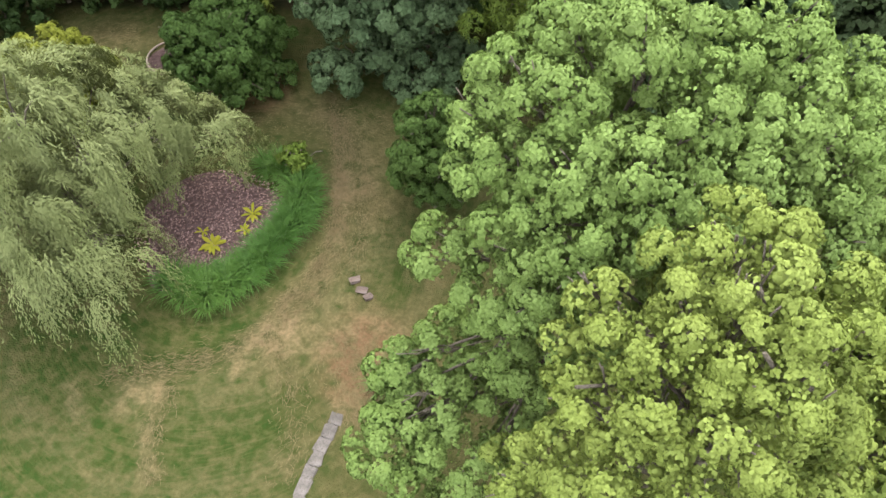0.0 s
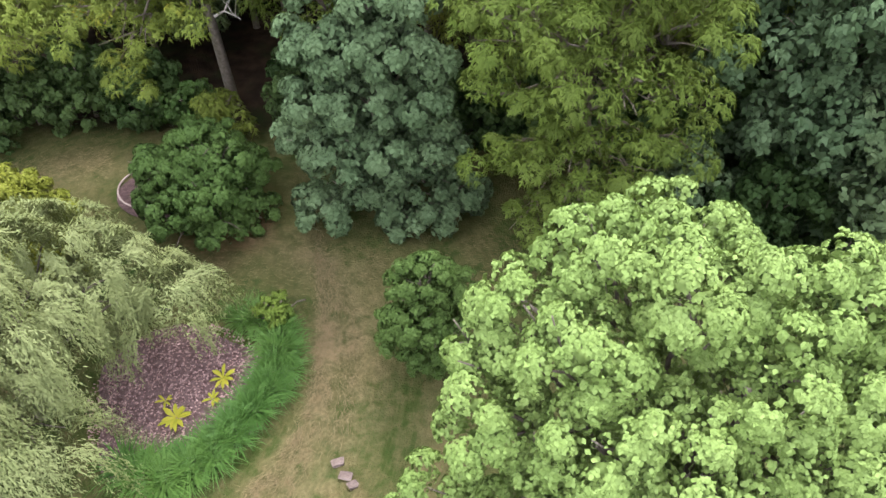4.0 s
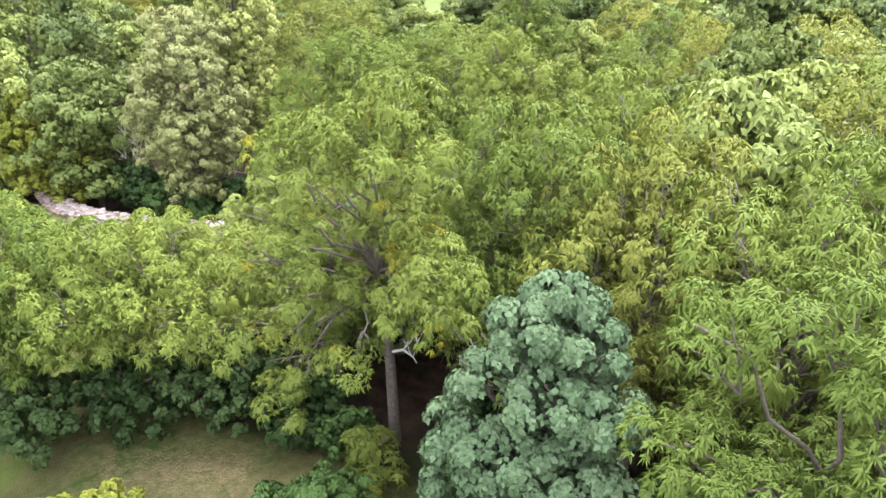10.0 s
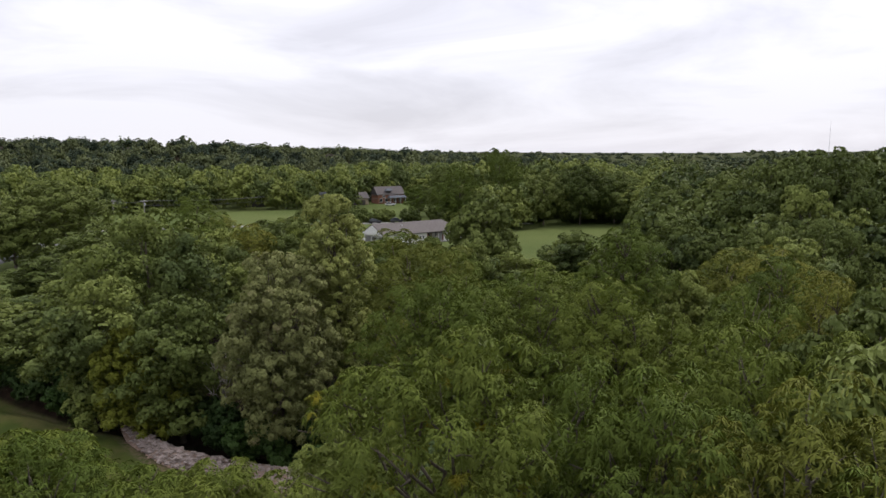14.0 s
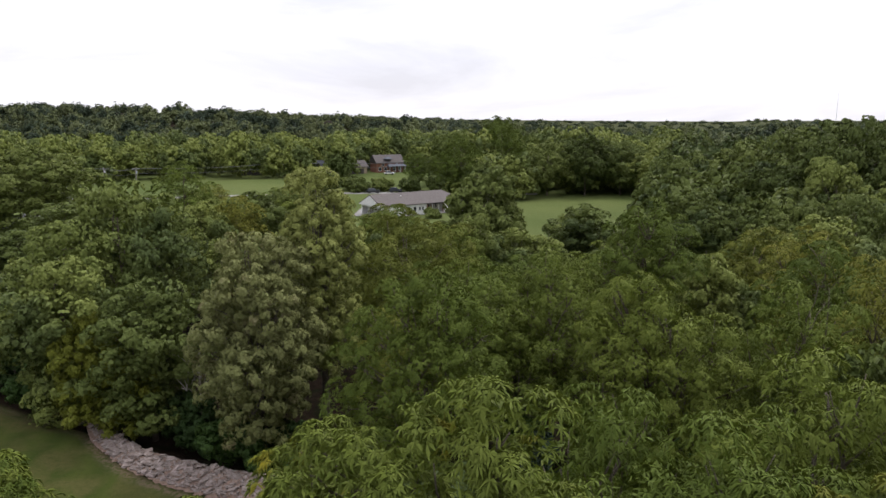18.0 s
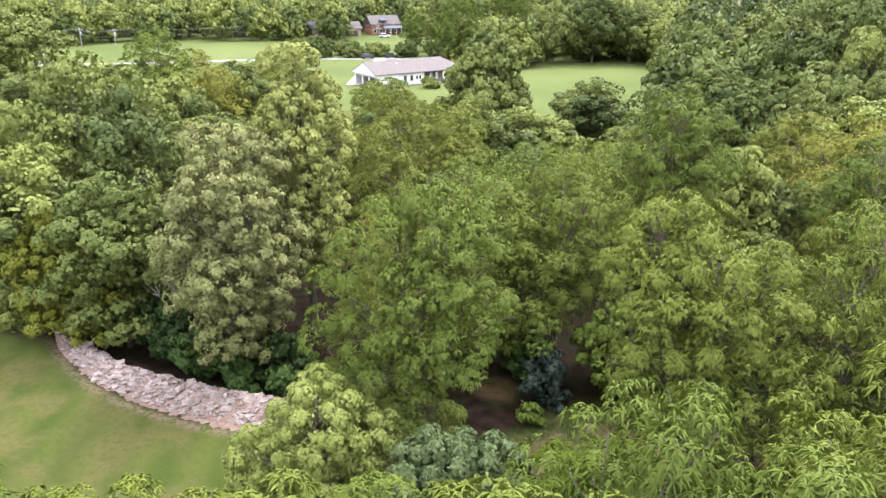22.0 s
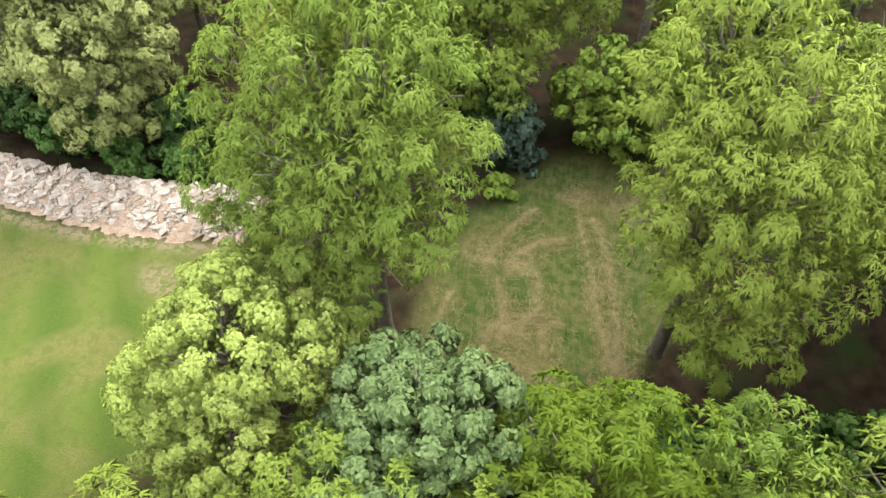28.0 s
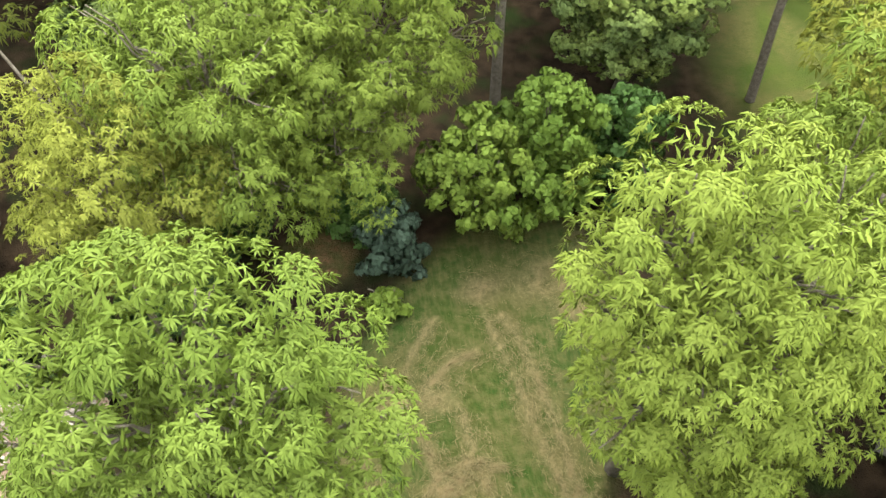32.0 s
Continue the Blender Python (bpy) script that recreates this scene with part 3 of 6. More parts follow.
def ground_zs(x, y):
    """Height of the ground sheet."""
    x, y = np.asarray(x, float), np.asarray(y, float)
    far = np.hypot(x, y - 20)
    left = smooth(330, 750, far) * (25 * smooth(0.2, 0.9, (-x) / np.maximum(far, 1)) + 5)
    right = 6 * smooth(100, 190, far) * smooth(-35, 30, x + 0.12 * (y - 160)) * smooth(0, 60, y - 60)
    creek = -1.3 * np.exp(-((y - (60.5 + 0.12 * (x + 36))) / 2.2) ** 2) * smooth(-27, -32, x) * smooth(-90, -70, x)
    return left + right + creek + 6 * smooth(900, 2600, far)


def ground_z(x, y):
    return float(ground_zs(x, y))


def axis_steps(lo, hi, fine, reach):
    """Grid lines: even between lo and hi, then ever wider out to reach."""
    mid = list(np.arange(lo, hi + 1e-6, fine))
    step, a = fine, lo
    while a > -reach:
        step *= 1.16
        a -= step
        mid.insert(0, a)
    step, a = fine, hi
    while a < reach:
        step *= 1.16
        a += step
        mid.append(a)
    return np.array(mid)


def ellipse(x, y, cx, cy, rx, ry, turn, soft):
    c, s = math.cos(radians(turn)), math.sin(radians(turn))
    u, v = (x - cx) * c + (y - cy) * s, -(x - cx) * s + (y - cy) * c
    d = np.sqrt((u / rx) ** 2 + (v / ry) ** 2)
    return 1 - smooth(1 - soft, 1 + soft, d)


BED = (-10.9, 22.0)
# mower tracks, worn spots and greener spots: in the clearing, then in the yard
CLEAR_RUNS = [
    [(-18.5, 54.4), (-18.6, 55.9), (-18.1, 56.7), (-17.3, 57.2), (-16.6, 57.4), (-15.9, 57.2)], [(-18.0, 55.4), (-17.9, 56.2), (-17.2, 56.8)],
    [(-15.5, 54.7), (-15.1, 54.2), (-14.3, 54.2), (-13.7, 54.7), (-13.6, 55.4)], [(-16.2, 63.5), (-15.2, 61.9), (-14.0, 58.9), (-13.2, 56.4), (-13.1, 55.2)],
    [(-17.0, 63.4), (-15.8, 61.2), (-14.5, 58.1), (-13.7, 56.6), (-12.9, 55.8)], [(-17.7, 59.4), (-17.0, 57.8), (-16.4, 56.5), (-16.1, 55.6)],
    [(-18.9, 60.1), (-18.1, 61.2), (-17.2, 61.7)], [(-19.0, 63.0), (-19.8, 61.1), (-19.9, 59.2)], [(-19.3, 58.6), (-18.7, 57.7), (-18.3, 56.8)], [(-20.8, 57.0), (-20.6, 54.8), (-20.6, 53.6)],
]
CLEAR_WORN = [(-18.6, 59.6, 0.8), (-17.6, 56.1, 0.6), (-17.8, 54.3, 0.9), (-14.6, 65.4, 1.3), (-13.3, 64.0, 0.9), (-17.2, 64.6, 0.9), (-20.3, 59.5, 0.7), (-16.5, 54.6, 0.6), (-13.0, 56.0, 0.7)]
CLEAR_GREEN = [(-20.3, 62.8, 1.2), (-14.2, 63.0, 1.1), (-19.2, 57.3, 0.8), (-19.8, 55.3, 0.9), (-18.0, 54.7, 0.5), (-14.5, 55.3, 0.5), (-18.0, 58.5, 0.5), (-18.4, 65.4, 1.0), (-13.6, 61.0, 1.0), (-16.0, 60.4, 0.8), (-15.2, 56.8, 0.7)]
YARD_RUNS = [
    [(-6.6, 26.0), (-6.4, 23.4), (-6.4, 21.8), (-7.3, 19.6), (-8.1, 18.1), (-9.3, 15.9), (-9.5, 14.9)], [(-6.2, 26.0), (-6.0, 22.9), (-6.0, 21.0), (-6.8, 19.0), (-7.6, 17.7), (-8.2, 16.3)],
    [(-12.2, 14.4), (-12.4, 13.4), (-12.3, 12.2), (-11.8, 11.3)], [(-15.6, 14.4), (-14.7, 12.7)],
]
YARD_WORN = [(-4.8, 16.3, 1.4), (-4.9, 14.0, 1.0), (-13.1, 14.0, 0.9), (-7.9, 16.6, 1.1), (-6.0, 24.5, 1.2)]
YARD_GREEN = [(-6.1, 18.4, 1.0), (-5.1, 21.0, 1.1), (-9.4, 13.1, 1.5), (-13.5, 11.3, 2.2), (-15.3, 13.9, 1.3), (-9.8, 16.6, 1.2), (-9.2, 11.5, 1.5), (-16.1, 15.9, 2.0), (-16.0, 28.0, 2.2)]


def near_run(x, y, run, width):
    """One on a track and falling off beside it."""
    best = np.full(np.shape(x), 1e9)
    for (ax, ay), (bx, by) in zip(run[:-1], run[1:]):
        dx, dy = bx - ax, by - ay
        s = np.clip(((x - ax) * dx + (y - ay) * dy) / (dx * dx + dy * dy), 0, 1)
        best = np.minimum(best, (x - ax - s * dx) ** 2 + (y - ay - s * dy) ** 2)
    return np.exp(-best / width ** 2)


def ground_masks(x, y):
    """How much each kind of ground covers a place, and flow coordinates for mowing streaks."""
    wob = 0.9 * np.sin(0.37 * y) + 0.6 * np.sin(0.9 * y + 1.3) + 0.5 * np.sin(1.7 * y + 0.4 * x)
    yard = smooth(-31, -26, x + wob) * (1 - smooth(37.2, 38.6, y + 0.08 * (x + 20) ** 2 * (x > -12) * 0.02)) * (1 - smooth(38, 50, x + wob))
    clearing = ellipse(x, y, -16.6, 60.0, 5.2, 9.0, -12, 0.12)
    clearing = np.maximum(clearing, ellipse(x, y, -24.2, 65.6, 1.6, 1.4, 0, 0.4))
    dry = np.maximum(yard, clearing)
    lawn = smooth(-27.0, -31.0, x + wob) * (1 - smooth(-0.3, 0.4, y - np.minimum(rock_front(x), 56.8))) * smooth(-140, -120, x)
    lawn = np.maximum(lawn, ellipse(x, y, 4, 80, 9, 9, 0, 0.3))
    far = np.hypot(x, y - 20)
    meadow = smooth(105, 118, far) * (1 - smooth(330, 360, far))
    meadow = np.maximum(meadow, smooth(-75, -85, x) * smooth(75, 100, y) * (1 - smooth(330, 360, far)))
    meadow = np.maximum(meadow, 0.4 * smooth(800, 1100, far))
    bx, by = x - BED[0], y - BED[1]
    ra, th = np.hypot(bx, by * 0.8), np.arctan2(by, bx)
    u = np.where(y < 45, ra, (x + 16) * math.cos(radians(14)) + (y - 60) * math.sin(radians(14)))
    v = np.where(y < 45, th * 8, -(x + 16) * math.sin(radians(14)) + (y - 60) * math.cos(radians(14)))
    # worn, straw-coloured tracks: round the bed, across the yard, and turns of a mower in the clearing
    track = np.exp(-((ra - 6.3 - 0.5 * np.sin(th * 2)) / 1.1) ** 2) * smooth(-2.2, -1.0, th) * (1 - smooth(1.2, 2.0, th)) * (y < 45)
    track += 0.9 * ellipse(x, y, -4.6, 16.2, 2.0, 1.7, 30, 0.5) + 0.8 * ellipse(x, y, -20, 34.2, 3.5, 1.2, 15, 0.6)
    track += 0.6 * np.exp(-((ra - 9.2) / 0.6) ** 2) * (y < 24)
    track *= 0.4
    for run in CLEAR_RUNS:
        track += 0.8 * near_run(x, y, run, 0.15)
    for run in YARD_RUNS:
        track += 0.45 * near_run(x, y, run, 0.34)
    for cx, cy, q in CLEAR_WORN + YARD_WORN:
        track += 0.55 * ellipse(x, y, cx, cy, q, q * 0.75, 25, 0.6)
    green = 1.0 * ellipse(x, y, -19, 12.5, 7.5, 6.5, 20, 0.5) + 1.0 * ellipse(x, y, -16.5, 9.5, 9.0, 5.0, 10, 0.5)
    for cx, cy, q in CLEAR_GREEN + YARD_GREEN:
        green = green + 0.95 * ellipse(x, y, cx, cy, q, q * 1.35, -15, 0.6)
    bare = 0.9 * ellipse(x, y, -24.2, 65.6, 1.5, 1.3, 0, 0.5) + 0.8 * ellipse(x, y, -4.6, 15.6, 1.5, 2.0, 0, 0.6)
    bare += 0.8 * ellipse(x, y, -32.6, 52.5, 1.1, 0.7, -15, 0.7) + 0.6 * ellipse(x, y, -11.8, 30.8, 2.5, 2.0, 0, 0.4) + 0.5 * ellipse(x, y, -60, 57.5, 12, 2.5, 0, 0.5) + 0.9 * np.exp(-((y - rock_front(x) + 0.25) / 0.4) ** 2) * (x < -30) * (x > -58)
    return dry, lawn, meadow, u, v, np.clip(track, 0, 1), np.clip(green, 0, 1), np.clip(bare, 0, 1)


def rock_front(x):
    """The lawn-side edge of the bank of rubble."""
    return 53.0 + 0.028 * (x + 43.5) ** 2 * (x < -43.5) * 0.9 + 0.016 * (x + 43.5) ** 2 * (x >= -43.5)


gx, gy = axis_steps(-62, 18, 0.5, 4500), axis_steps(8, 74, 0.5, 4500)
gx = np.union1d(gx, np.arange(-26, 0, 0.25))
gy = np.union1d(np.union1d(gy, np.arange(9, 36, 0.25)), np.arange(51.5, 68, 0.25))
gx, gy = (q[np.concatenate([[True], np.diff(q) > 0.05])] for q in (gx, gy))
xx, yy = np.meshgrid(gx, gy)
px_, py_ = xx.ravel(), yy.ravel()
pz_ = ground_zs(px_, py_) + 0.05 * np.sin(px_ * 0.31) * np.cos(py_ * 0.27)
nx_, ny_ = len(gx), len(gy)
ii = (np.arange(ny_ - 1)[:, None] * nx_ + np.arange(nx_ - 1)[None]).ravel()

gm, gt, gb, _ = material("ground_cover")


def attr(tree_, name, out="Fac"):
    n = tree_.nodes.new("ShaderNodeAttribute")
    n.attribute_name = name
    return n.outputs[out]


def times(t, a, b):
    n = t.nodes.new("ShaderNodeMath")
    n.operation = "MULTIPLY"
    for i, v in enumerate((a, b)):
        if isinstance(v, bpy.types.NodeSocket):
            t.links.new(v, n.inputs[i])
        else:
            n.inputs[i].default_value = v
    return n.outputs[0]


def scaled(t, v, s):
    n = t.nodes.new("ShaderNodeVectorMath")
    n.operation = "MULTIPLY"
    t.links.new(v, n.inputs[0])
    n.inputs[1].default_value = s
    return n.outputs[0]


flow = attr(gt, "flow", "Vector")
streak = noise_fac(gt, 1.0, 6.0, 0.48, 0.62, scaled(gt, flow, (5.5, 0.7, 1)), distort=1.2)
fine = noise_fac(gt, 7.0, 8.0, 0.38, 0.62)
blotch = noise_fac(gt, 2.2, 6.0, 0.42, 0.60)
patchy = noise_fac(gt, 0.35, 6.0, 0.42, 0.60, distort=0.5)
# dry mown grass: green-brown turf, straw where it is worn, bare red-brown earth in spots
turf = mix_rgb(gt, patchy, (0.022, 0.036, 0.008), (0.044, 0.045, 0.016))
turf = mix_rgb(gt, times(gt, attr(gt, "green"), noise_fac(gt, 0.9, 4.0, 0.1, 0.45)), turf, (0.017, 0.034, 0.007))
turf = mix_rgb(gt, times(gt, blotch, 0.35), turf, (0.104, 0.081, 0.039))
turf = mix_rgb(gt, times(gt, streak, 0.2), turf, (0.112, 0.083, 0.042))
turf = mix_rgb(gt, times(gt, attr(gt, "track"), noise_fac(gt, 1.6, 6.0, 0.3, 0.6, distort=0.8)), turf, (0.160, 0.116, 0.066))
turf = mix_rgb(gt, times(gt, attr(gt, "bare"), noise_fac(gt, 1.6, 6.0, 0.35, 0.6)), turf, (0.114, 0.062, 0.036))
turf = mix_rgb(gt, times(gt, fine, 0.38), turf, (0.028, 0.032, 0.009))
# woodland floor: dark humus, blackened further to carry the canopy's shade
shaded_floor_col = mix_rgb(gt, noise_fac(gt, 1.2, 6.0), (0.009, 0.006, 0.004), (0.026, 0.017, 0.011))
shaded_floor_col = mix_rgb(gt, noise_fac(gt, 0.5, 4.0, 0.5, 0.7), shaded_floor_col, (0.011, 0.017, 0.005))
col = mix_rgb(gt, attr(gt, "dry"), shaded_floor_col, turf)
wave = gt.nodes.new("ShaderNodeTexWave")
wave.inputs["Scale"].default_value, wave.inputs["Distortion"].default_value = 0.11, 1.2
wco = gt.nodes.new("ShaderNodeTexCoord")
wmap = gt.nodes.new("ShaderNodeMapping")
wmap.inputs["Rotation"].default_value = (0, 0, radians(-33))
gt.links.new(wco.outputs["Object"], wmap.inputs["Vector"])
gt.links.new(wmap.outputs["Vector"], wave.inputs["Vector"])
lawn_col = mix_rgb(gt, wave.outputs["Fac"], (0.033, 0.052, 0.009), (0.056, 0.072, 0.015))
lawn_col = mix_rgb(gt, times(gt, noise_fac(gt, 0.32, 6.0, 0.42, 0.60, distort=0.6), 0.85), lawn_col, (0.086, 0.076, 0.028))
lawn_col = mix_rgb(gt, times(gt, noise_fac(gt, 2.5, 6.0, 0.5, 0.65), 0.5), lawn_col, (0.036, 0.053, 0.011))
lawn_col = mix_rgb(gt, times(gt, fine, 0.55), lawn_col, (0.050, 0.061, 0.017))
lawn_col = mix_rgb(gt, times(gt, attr(gt, "bare"), noise_fac(gt, 3.0, 8.0, 0.4, 0.56, distort=1.0)), lawn_col, (0.132, 0.096, 0.069))
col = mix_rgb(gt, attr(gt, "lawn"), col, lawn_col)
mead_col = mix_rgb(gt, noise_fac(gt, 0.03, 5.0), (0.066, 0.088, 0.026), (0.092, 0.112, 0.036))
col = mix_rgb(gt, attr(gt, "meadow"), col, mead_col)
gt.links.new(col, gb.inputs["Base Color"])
gb.inputs["Roughness"].default_value = 0.95
gb.inputs["Specular IOR Level"].default_value = 0.04
bumped(gt, gb, noise_fac(gt, 14.0, 8.0, 0.1, 0.9), 0.9, 0.07)

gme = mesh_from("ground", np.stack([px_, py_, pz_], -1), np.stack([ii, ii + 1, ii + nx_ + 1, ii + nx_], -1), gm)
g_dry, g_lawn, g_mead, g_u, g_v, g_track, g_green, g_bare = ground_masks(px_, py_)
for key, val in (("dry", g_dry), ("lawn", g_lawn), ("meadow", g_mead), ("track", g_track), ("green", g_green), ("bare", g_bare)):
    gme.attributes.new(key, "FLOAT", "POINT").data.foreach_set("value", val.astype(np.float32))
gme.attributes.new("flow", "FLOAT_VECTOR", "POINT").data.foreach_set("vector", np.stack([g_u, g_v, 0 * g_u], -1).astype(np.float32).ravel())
tagged(new("ground", gme), "dry mown grass with straw-coloured tracks, woodland floor darkened for shade, and green meadows", "ground", kind="structure")

# ---- yard trees ----
WAL = "tall walnut tree with drooping compound green leaves"
tree("walnut_tree", "tall walnut tree with bare leaning trunk and yellowing leaves", (-13.1, 40.0), 16.0, 3.0, 10.5, "walnut_yellow", 11, "vase", 4, 1.4, 0.85, 34, 12, 0.20, cover=1.0,
     crown_at=(1.3, -2.0), trunk_to=(0.4, -2.2), trunk_r=0.27, fork=9.6,
     masses=((0.5, -4.2, 16.9, 1.2), (2.3, -3.7, 18.0, 1.2), (-1.9, -3.5, 16.3, 1.0), (-0.2, -4.7, 15.8, 1.57), (1.8, -4.5, 16.5, 1.5), (3.3, -4.1, 16.6, 1.32), (-2.7, -3.7, 15, 1.33), (-1.8, -4.7, 13.3, 1.4),
             (-1.5, -5, 10.9, 1.34), (-3.7, -4.2, 11, 1.1), (3.9, -4.7, 12.4, 1.38), (3, -5.3, 11.3, 0.94), (4.4, -4.6, 10.5, 0.96), (-4.3, -4.9, 7.7, 1.27), (-3.1, -4.2, 7.5, 1.49), (-1.8, -4, 6.6, 1.27), (-2.8, -4.7, 5.1, 1.31), (1.1, -5.3, 8.6, 0.93), (-1.2, -0.6, 11, 1.3), (1.4, -0.8, 11.5, 1.3), (0.2, 0.2, 13, 1.4), (-0.6, 0.6, 9.5, 1.2), (1.4, 0.6, 9.3, 1.1), (-2.4, -1.6, 13, 1.2), (2.8, -2, 13.6, 1.2), (0.2, -3.6, 10.4, 1.1), (-0.9, -3.0, 9.4, 1.0), (1.9, -3.2, 10.2, 1.0)))
tree("walnut_tree", "broad walnut tree with low hanging yellow-green branches", (5.0, 31.2), 18.0, 3.8, 7.0, "walnut", 12, "round", 6, 1.6, 0.9, 36, 12, 0.21, cover=1.05,
     crown_at=(-1.2, 0.4), trunk_r=0.3, fork=5.0,
     masses=((-5.4, 0.4, 14.7, 1.28), (-3.4, -1.1, 16.1, 1.33), (-2, -2.1, 15.6, 1.23), (-0.6, -1.8, 16.3, 1.33), (1.1, -1.9, 15.4, 1.38), (2.4, -2, 13.7, 1.29), (0.5, -2.5, 14.3, 1.21), (-1.4, -2.7, 14.4, 1.02), (-5.7, -0.9, 12.2, 1.12), (-4.6, -2.1, 11.4, 1.42),
             (-2.7, -2.7, 12.2, 1.45), (2.1, -2.6, 12.1, 1.3), (-4.4, -2.5, 9.2, 1.32), (-4.5, -2.2, 5.8, 0.99), (-2.4, -3.1, 10.1, 1.44), (-0.3, -3.2, 10.6, 1.36), (1.9, -2.9, 9.4, 1.38), (2.2, -2.7, 7, 1.19), (-0.3, -3.3, 7.8, 1.2), (-2.1, -2.7, 4.1, 1.1), (-1.2, -3.6, 1.6, 1.1), (1.5, -2.5, 4.3, 1.2), (1.6, -2.9, 2.0, 1.1), (-3.4, -2.8, 6.8, 1.1), (-1, -3.4, 5.8, 1.1), (0.6, -3.2, 6.2, 1.1), (-3, -2.4, 3.0, 1.0), (0.2, -3.2, 3.2, 1.0), (-4.2, -1.2, 11.5, 1.1), (-0.2, -3.4, 10.6, 1.1), (-1.7, -2.6, 6.8, 1.1), (-2.6, -2.4, 8.4, 1.0)))
tree("dark_shade_tree", "dense dark blue-green shade tree, foliage down to the ground", (-4.3, 33.6), 14.3, 3.6, 0.6, "dark", 13, "cone", 9, 1.5, 0.62, 44, 9, 0.19, "broad", fork=1.0,
     masses=((0, -0.4, 13.6, 0.95), (-0.9, -1.1, 12.9, 1.12), (1, -1.1, 12.8, 1.02), (-1.6, -1.8, 11.6, 1.13), (0.1, -2.2, 11.4, 1.29), (1.7, -1.9, 11.3, 1.02), (-2.5, -2.3, 9.5, 0.98), (-0.9, -2.8, 9.7, 1.23), (0.9, -2.8, 9.5, 1.22), (2.2, -2.6, 9.2, 0.86), (-2.1, -2.9, 7.4, 1.31), (-0.2, -3.2, 7.3, 1.38),
             (1.9, -2.9, 7.4, 1.19), (-3.5, -1.9, 4.7, 1.01), (-1.6, -3, 4.7, 1.39), (0.4, -3.3, 5, 1.46), (2.5, -2.5, 4.7, 1.39), (-2.6, -2.9, 1.4, 1.3), (-0.3, -2.7, 2.2, 1.2), (1.8, -2.4, 2.0, 1.3), (3.6, -1.6, 1.5, 1.2), (0.9, -3.1, 1.0, 1.0), (2.7, -2.8, 1.0, 0.9)))
tree("silver_maple_tree", "large maple tree with pale silvery green leaves", (3.8, 15.8), 15.6, 5.2, 3.5, "maple", 14, "round", 7, 2.0, 0.55, 60, 12, 0.092, "broad", fork=4.0,
     masses=((-2.4, 1, 14.6, 1.06), (-1.3, -0.3, 15, 1.12), (-3.8, 0.4, 13.6, 1), (-4.5, 0, 12.9, 0.81), (-2.9, -0.9, 14.1, 0.99), (0.6, -0.4, 15.2, 1.02), (2.2, -0.3, 14.8, 1.08), (4.2, 0.3, 13.6, 0.91), (-0.1, -1.7, 14.6, 1.09), (1.6, -1.7, 14.4, 1.14), (-4.2, -1.3, 12.5, 1.03), (-2.7, -2.1, 13.4, 1.08),
             (-1.3, -2.5, 13.8, 1.01), (3.3, -1.8, 13.5, 1.09), (-3.6, -2.7, 11.9, 1.07), (-2.2, -3.2, 12.6, 0.97), (-5.4, -1.6, 9.4, 1.02), (-4.1, -3.2, 9.7, 1.1), (-2.8, -3.8, 10.8, 0.9), (-5, -2.4, 5.6, 1.26), (-6.5, -3.5, 5.8, 0.98), (-6.6, -5.3, 5.2, 1.21), (-5, -4.9, 4.6, 1.33), (-2.8, -3.7, 4.7, 1.2), (-3.7, -3.8, 8.4, 0.99), (-3, -4.1, 10.1, 0.9), (-5.6, -4.5, 5.5, 1.19), (-3.7, -4.4, 5.1, 1.22), (2.9, -2.2, 13.4, 0.98), (1.6, -2.6, 13.8, 0.86), (4.1, -2.5, 12.1, 0.99), (0.5, -2.7, 14, 0.83), (4.3, -0.7, 13.1, 1.02), (3.5, -0.3, 13.3, 1.0), (4.6, 0.2, 12.3, 1.0), (5.2, -0.4, 11.4, 1.1), (3.4, -1.2, 13.2, 1.0), (4.8, -1.8, 11.4, 1.1), (3.2, -3.0, 12.2, 0.9), (-0.1, -3.1, 13.3, 0.79), (-0.8, -2.7, 13.6, 0.72), (1, -3.1, 13.2, 0.82), (-1.2, -3.5, 12.8, 0.73), (0.2, -3.7, 12.6, 0.81), (1.8, -2.6, 13.4, 0.84), (-2, -2.9, 13, 0.67), (-2.4, -3.7, 11.8, 0.76), (2.4, -1.7, 13.8, 0.81), (-6.5, -5.9, 5.8, 1.15), (-4.7, -5.8, 5.1, 1.26), (-3.1, -4.3, 7.6, 0.88)))
tree("maple_tree", "maple tree with bright yellow-green leaves", (4.6, 9.6), 15.6, 4.2, 3.5, "maple_yellow", 15, "dome", 8, 1.9, 0.48, 52, 12, 0.085, "broad", fork=4.0, cover=0.7,
     masses=((-1.2, 1.4, 15, 0.52), (-1.8, 0.8, 14.7, 0.66), (-1, 0.5, 15.2, 0.69), (-0.5, 0.7, 15.5, 0.51), (-1, -0.3, 15.2, 0.72), (-1.9, -0.2, 14.6, 0.68), (-3, 0.5, 13.2, 0.64), (-3.5, -0.1, 12.2, 0.72), (-2.7, -0.5, 13.6, 0.71), (-1.9, -1.1, 14.3, 0.67), (-1.1, -1.2, 14.8, 0.66),
             (-0.5, -1, 15.3, 0.53), (-3.2, -1.2, 12.3, 0.8), (-2.4, -1.6, 13.4, 0.74), (-1.5, -1.9, 14.1, 0.72), (-0.8, -1.9, 14.7, 0.57), (-3.4, -1.7, 11, 0.8), (-2.6, -2.3, 12.4, 0.78), (-1.7, -2.5, 13.2, 0.75), (-1, -2.7, 13.7, 0.64), (-4.4, -0.4, 6.8, 0.89), (-4.0, -1.2, 9.0, 1.0)))
